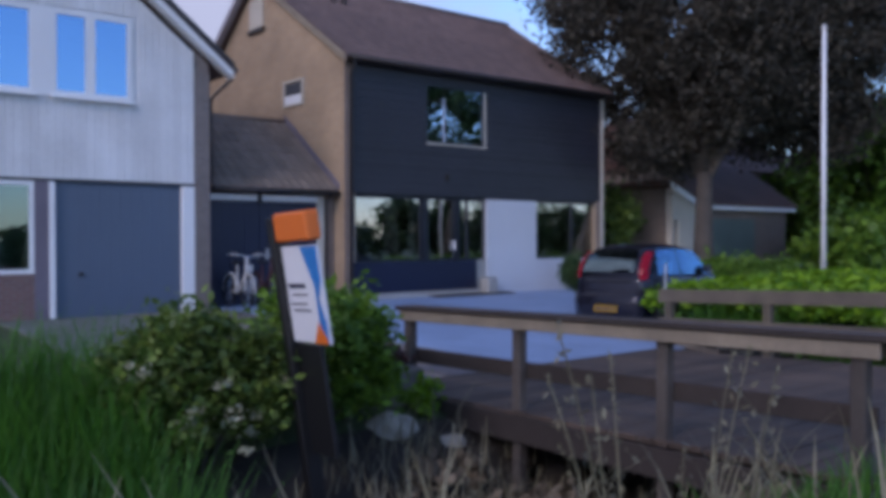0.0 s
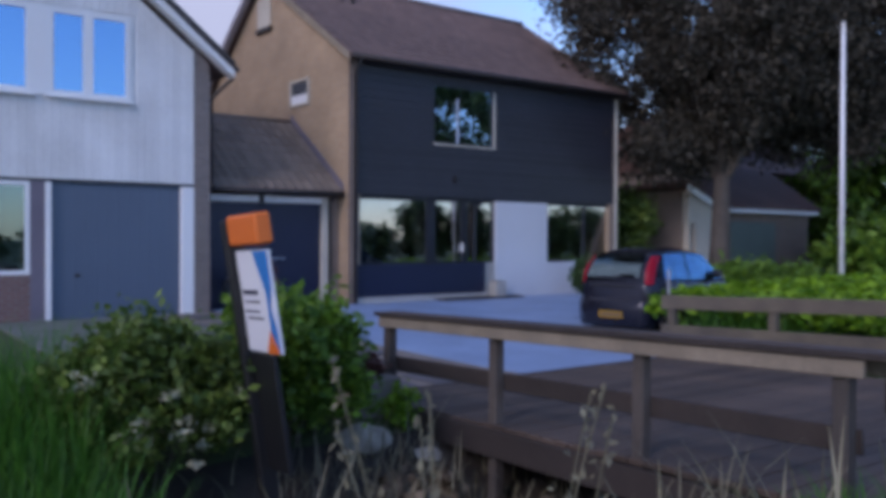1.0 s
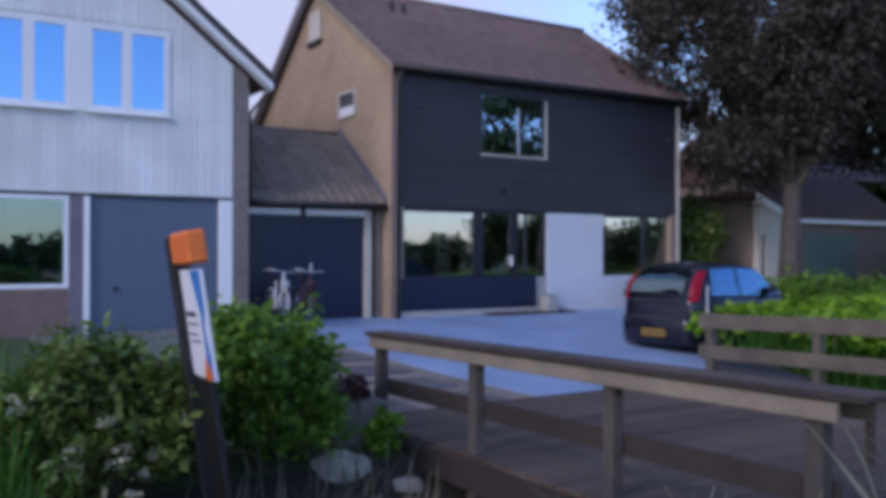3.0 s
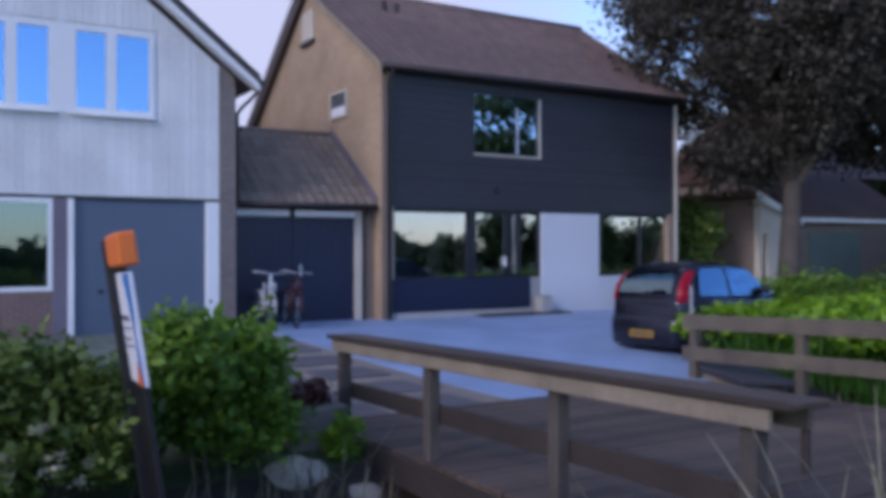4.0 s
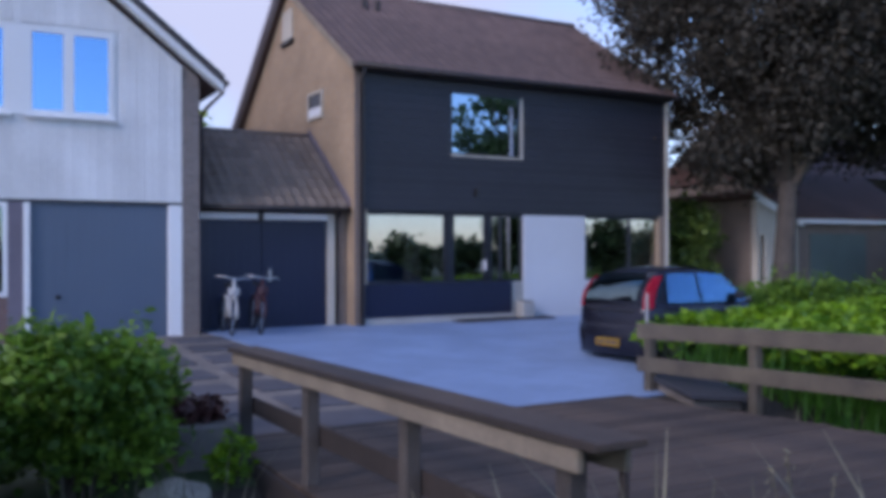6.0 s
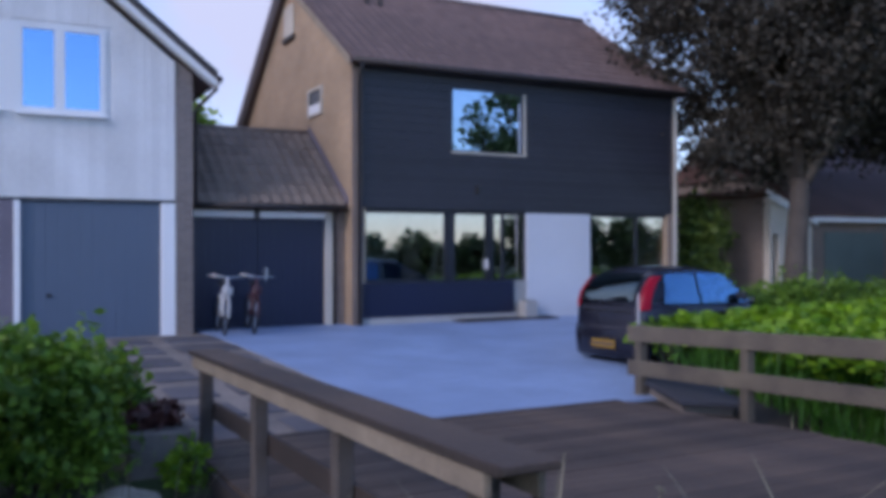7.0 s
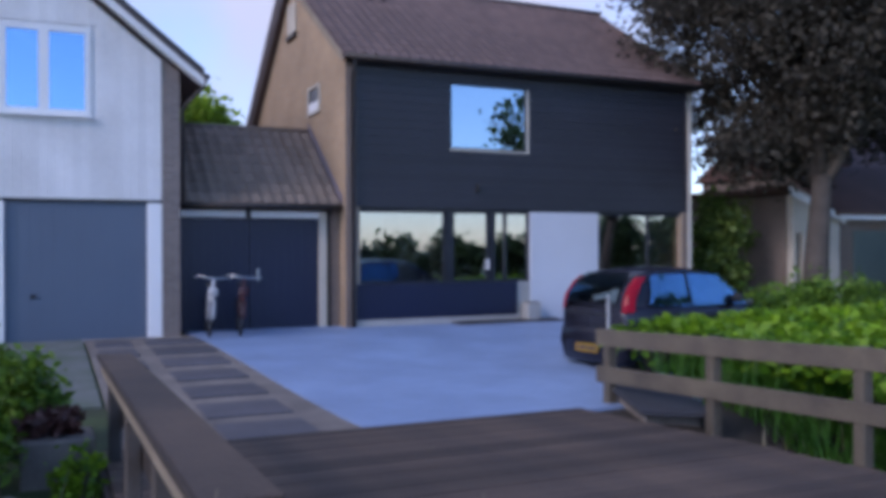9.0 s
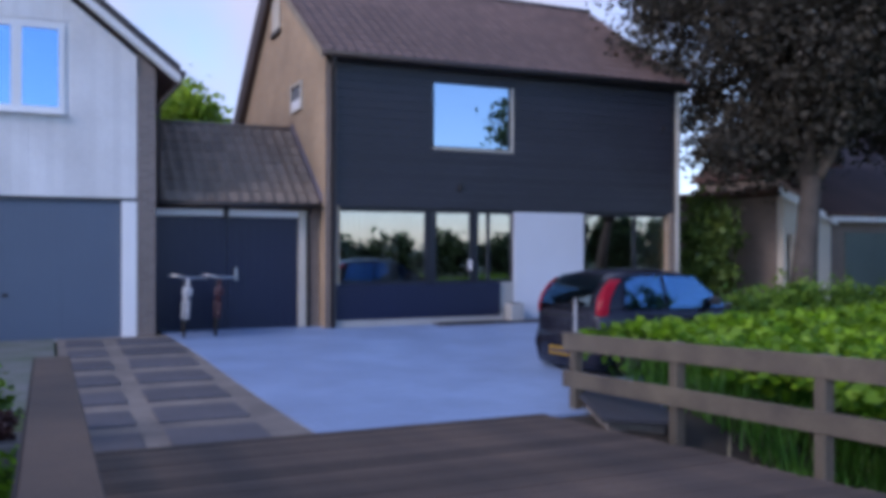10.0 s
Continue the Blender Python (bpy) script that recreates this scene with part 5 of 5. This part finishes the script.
def verge_grass():
    rng = np.random.default_rng(41)
    n = 9000
    x, y = rng.uniform(-6, 14, n), rng.uniform(1.2, 3.6, n)
    keep = (x < 5.5) | (x > 11.6)
    x, y = x[keep], y[keep]
    base = np.array([ground_z(a, b) for a, b in zip(x, y)])
    ob = leafy("verge_grass", blades(rng, x, y, base - 0.02, 0.34, 0.012, 0.6), GRASS)
    tagged(ob, "green grass on the road verge", "grass", kind="stuff")
    n = 24000
    x, y = rng.uniform(-4, 2.45, n), rng.uniform(4.6, 7.4, n)
    base = np.array([ground_z(a, b) for a, b in zip(x, y)])
    ob = leafy("bank_grass", blades(rng, x, y, base - 0.02, np.where(y > 5.2, 1.2, 0.8), 0.018, 0.38), GRASS)
    tagged(ob, "long green grass on the ditch bank", "grass", kind="stuff")
    spots = [(3.75, 1.7, 16, 0.95), (4.9, 1.65, 24, 1.0), (0.75, 2.2, 26, 1.0), (0.4, 2.0, 14, 0.9), (0.9, 2.6, 44, 0.8), (1.7, 2.75, 40, 0.85), (2.3, 2.8, 16, 0.8), (3.0, 3.2, 30, 0.8), (0.2, 2.9, 40, 0.9), (6.0, 1.75, 26, 1.0), (5.35, 1.9, 40, 1.0), (4.4, 3.0, 36, 0.8), (7.2, 1.8, 10, 0.85)]
    xs = np.concatenate([rng.normal(a, 0.28, k) for a, b, k, h in spots])
    ys = np.concatenate([rng.normal(b, 0.16, k) for a, b, k, h in spots])
    hs = np.concatenate([np.full(k, h) for a, b, k, h in spots])
    base = np.array([ground_z(a, b) for a, b in zip(xs, ys)])
    ob = leafy("dry_grass", blades(rng, xs, ys, base - 0.02, hs, 0.022, 0.5), DRY_GRASS)
    tagged(ob, "tall dry grass stalks on the verge", "grass", kind="stuff")
    n = 2600
    x, y = rng.uniform(-4, 16, n), rng.uniform(3.0, 6.8, n)
    base = np.array([ground_z(a, b) for a, b in zip(x, y)])
    ob = leafy("ditch_weeds", blades(rng, x, y, base - 0.02, 0.36, 0.02, 0.7), DRY_GRASS)
    tagged(ob, "brown weeds and stalks in the ditch", "weeds", kind="stuff")


def plume_grass(at, count, height, seed):
    """Tall grass in seed: thin stalks, each with a feathery head."""
    rng = np.random.default_rng(seed)
    t = thing("plume_grass", at, "tall dry grass with feathery seed heads on the verge", "grass", "plume grass tufts")
    stalks, heads = bmesh.new(), []
    for k in range(count):
        a, r = rng.uniform(0, 2 * math.pi), rng.uniform(0.0, 0.16)
        h = height * rng.uniform(0.72, 1.0)
        lean = rng.uniform(0.05, 0.22) * h
        foot = Vector((at[0] + math.cos(a) * r, at[1] + math.sin(a) * r, at[2] - 0.03))
        line = [foot + Vector((math.cos(a) * lean * u * u, math.sin(a) * lean * u * u, h * u)) for u in (0, 0.35, 0.7, 0.88, 1.0)]
        tube(stalks, line, 0.0035, 0.0015, 4)
        for u in np.linspace(0.0, 1.0, 26):
            c = line[2].lerp(line[4], u)
            heads.append(np.array(c) + rng.normal(size=3) * np.array([1, 1, 0.6]) * 0.028 * (1.15 - u))
    part("stalk", stalks, DRY_GRASS, t)
    leafy("seed_head", leaf_quads(np.array(heads), 0.009, rng, 0.9, 2.6), DRY_GRASS, t)
    n = 60
    xs, ys = rng.normal(at[0], 0.10, n), rng.normal(at[1], 0.10, n)
    leafy("blade", blades(rng, xs, ys, np.full(n, at[2] - 0.02), height * 0.55, 0.010, 0.5), DRY_GRASS, t)
    return t


def dead_growth():
    """Withered stems and curled leaves on the ditch bank beside the bridge."""
    rng = np.random.default_rng(71)
    places = []
    for x, y, z, r, k in ((5.05, 6.35, -0.75, 0.45, 26), (5.35, 5.5, -0.85, 0.38, 22), (5.3, 4.6, -0.85, 0.4, 24), (5.2, 3.8, -0.7, 0.42, 24), (4.3, 5.6, -0.95, 0.6, 22), (5.0, 3.1, -0.35, 0.35, 16)):
        places.append(clumps(rng, (x, y, z), (r, r, r * 0.62), k, 12, (0.07, 0.07, 0.05), -0.3, 0.2))
    ob = leafy("dead_leaves", leaf_quads(np.concatenate(places), 0.075, rng, 0.4, 2.0), DEAD_LEAF)
    tagged(ob, "withered brown leaves and stems on the ditch bank", "leaves", kind="stuff")
    n = 420
    x, y = rng.uniform(3.9, 5.6, n), rng.uniform(2.9, 6.9, n)
    base = np.array([ground_z(a, b) for a, b in zip(x, y)])
    ob = leafy("dead_stalks", blades(rng, x, y, base - 0.02, rng.uniform(0.3, 0.85, n), 0.014, 0.55), DRY_GRASS)
    tagged(ob, "dry bent stalks standing in the ditch", "stalks", kind="stuff")


bank_plants()
verge_grass()
dead_growth()
plume_grass((1.66, 1.50, -0.03), 8, 1.32, 81)
plume_grass((5.55, 1.62, -0.03), 9, 1.10, 83)


def stone(x, y, z, r, seed, label):
    bm = bmesh.new()
    bmesh.ops.create_icosphere(bm, subdivisions=3, radius=1)
    for v in bm.verts:
        k = 1 + 0.22 * noise.noise(v.co * 1.4 + Vector((seed, 0, 0))) + 0.06 * noise.noise(v.co * 5)
        v.co = Vector((v.co.x * r * 1.3, v.co.y * r, v.co.z * r * 0.75)) * k + Vector((x, y, z))
    ob = part("stone", bm, STONE, smooth=True)
    return tagged(ob, label, "stone", "stones on the ditch bank")


stone(4.96, 7.05, -0.42, 0.23, 1, "pale rounded stone beside the bridge")
stone(5.45, 6.75, -0.58, 0.15, 5, "pale rounded stone half hidden in weeds")

# ---- beyond the road ----
rng_far = np.random.default_rng(51)
far_hedge = leafy("far_hedge", leaf_quads(np.concatenate([clumps(rng_far, (cx, -15, 1.0 if cx < 34 else 1.9), (2.3, 1.0, 1.25 if cx < 34 else 2.2), 30 if cx < 34 else 46, 60, (0.35, 0.35, 0.3), -0.9) for cx in range(0, 64, 4)]), 0.26, rng_far), LEAF_DARK)
garden_hedge = leafy("garden_hedge", leaf_quads(np.concatenate([clumps(rng_far, (cx, 14.2 + 0.15 * (cx - 28), 1.0), (1.6, 1.0, 1.5), 26, 70, (0.3, 0.3, 0.3), -0.9) for cx in (28, 30.5, 33, 36, 39, 43, 47, 52)]), 0.2, rng_far), LEAF_GREEN)
tagged(garden_hedge, "green hedge along the neighbouring garden", "hedge", kind="stuff")
tagged(far_hedge, "dark green hedge row across the road", "hedge", kind="stuff")

# ---- pieces: planks, slabs, roof tiles ----
planks = [plank_mesh(0.142), plank_mesh(0.144)]
for i in range(40):
    y = 2.23 + i * 0.1505
    end = deck_end(y) + random.uniform(-0.03, 0.03)
    at = pose((5.67 + end) / 2, y, DECK_Z + 0.0018 * (39 - i) + random.uniform(-0.006, 0.004), random.uniform(-0.7, 0.7), 0, random.uniform(-0.12, 0.12))
    piece("plank", planks[i % 2], at @ Matrix.Diagonal(((end - 5.67) / 5.68, 1, 1, 1)), bridge)


def slab_mesh(w, d):
    bm = boxes((-w / 2, w / 2, -d / 2, d / 2, -0.05, 0.012), bevel=0.01)
    me = bpy.data.meshes.new("slab")
    bmesh.ops.recalc_face_normals(bm, faces=bm.faces)
    bm.to_mesh(me)
    bm.free()
    me.materials.append(SLAB)
    return me


wide, narrow = slab_mesh(0.92, 0.84), slab_mesh(0.56, 0.80)
for i in range(7):
    y = 8.62 + i * 1.15
    piece("slab", wide, pose(7.22, y, ground_z(0, y) + 0.012, 0, 0, random.uniform(-1, 1)), path_bed)
    piece("slab", narrow, pose(6.25, y - 0.05, ground_z(0, y) + 0.012, 0, 0, random.uniform(-1, 1)), path_bed)

tiled_slope(shed_roof, 7.48, G - 0.05, 16.75, 2.455, 19.15, 4.19, 0.215, 0.34, GARAGE_ROOF, 99)
tiled_slope(house_roof, G - 0.13, 19.34, F - 0.29, 5.40, 20.55, 8.10, 0.235, 0.36, ROOF, 7)
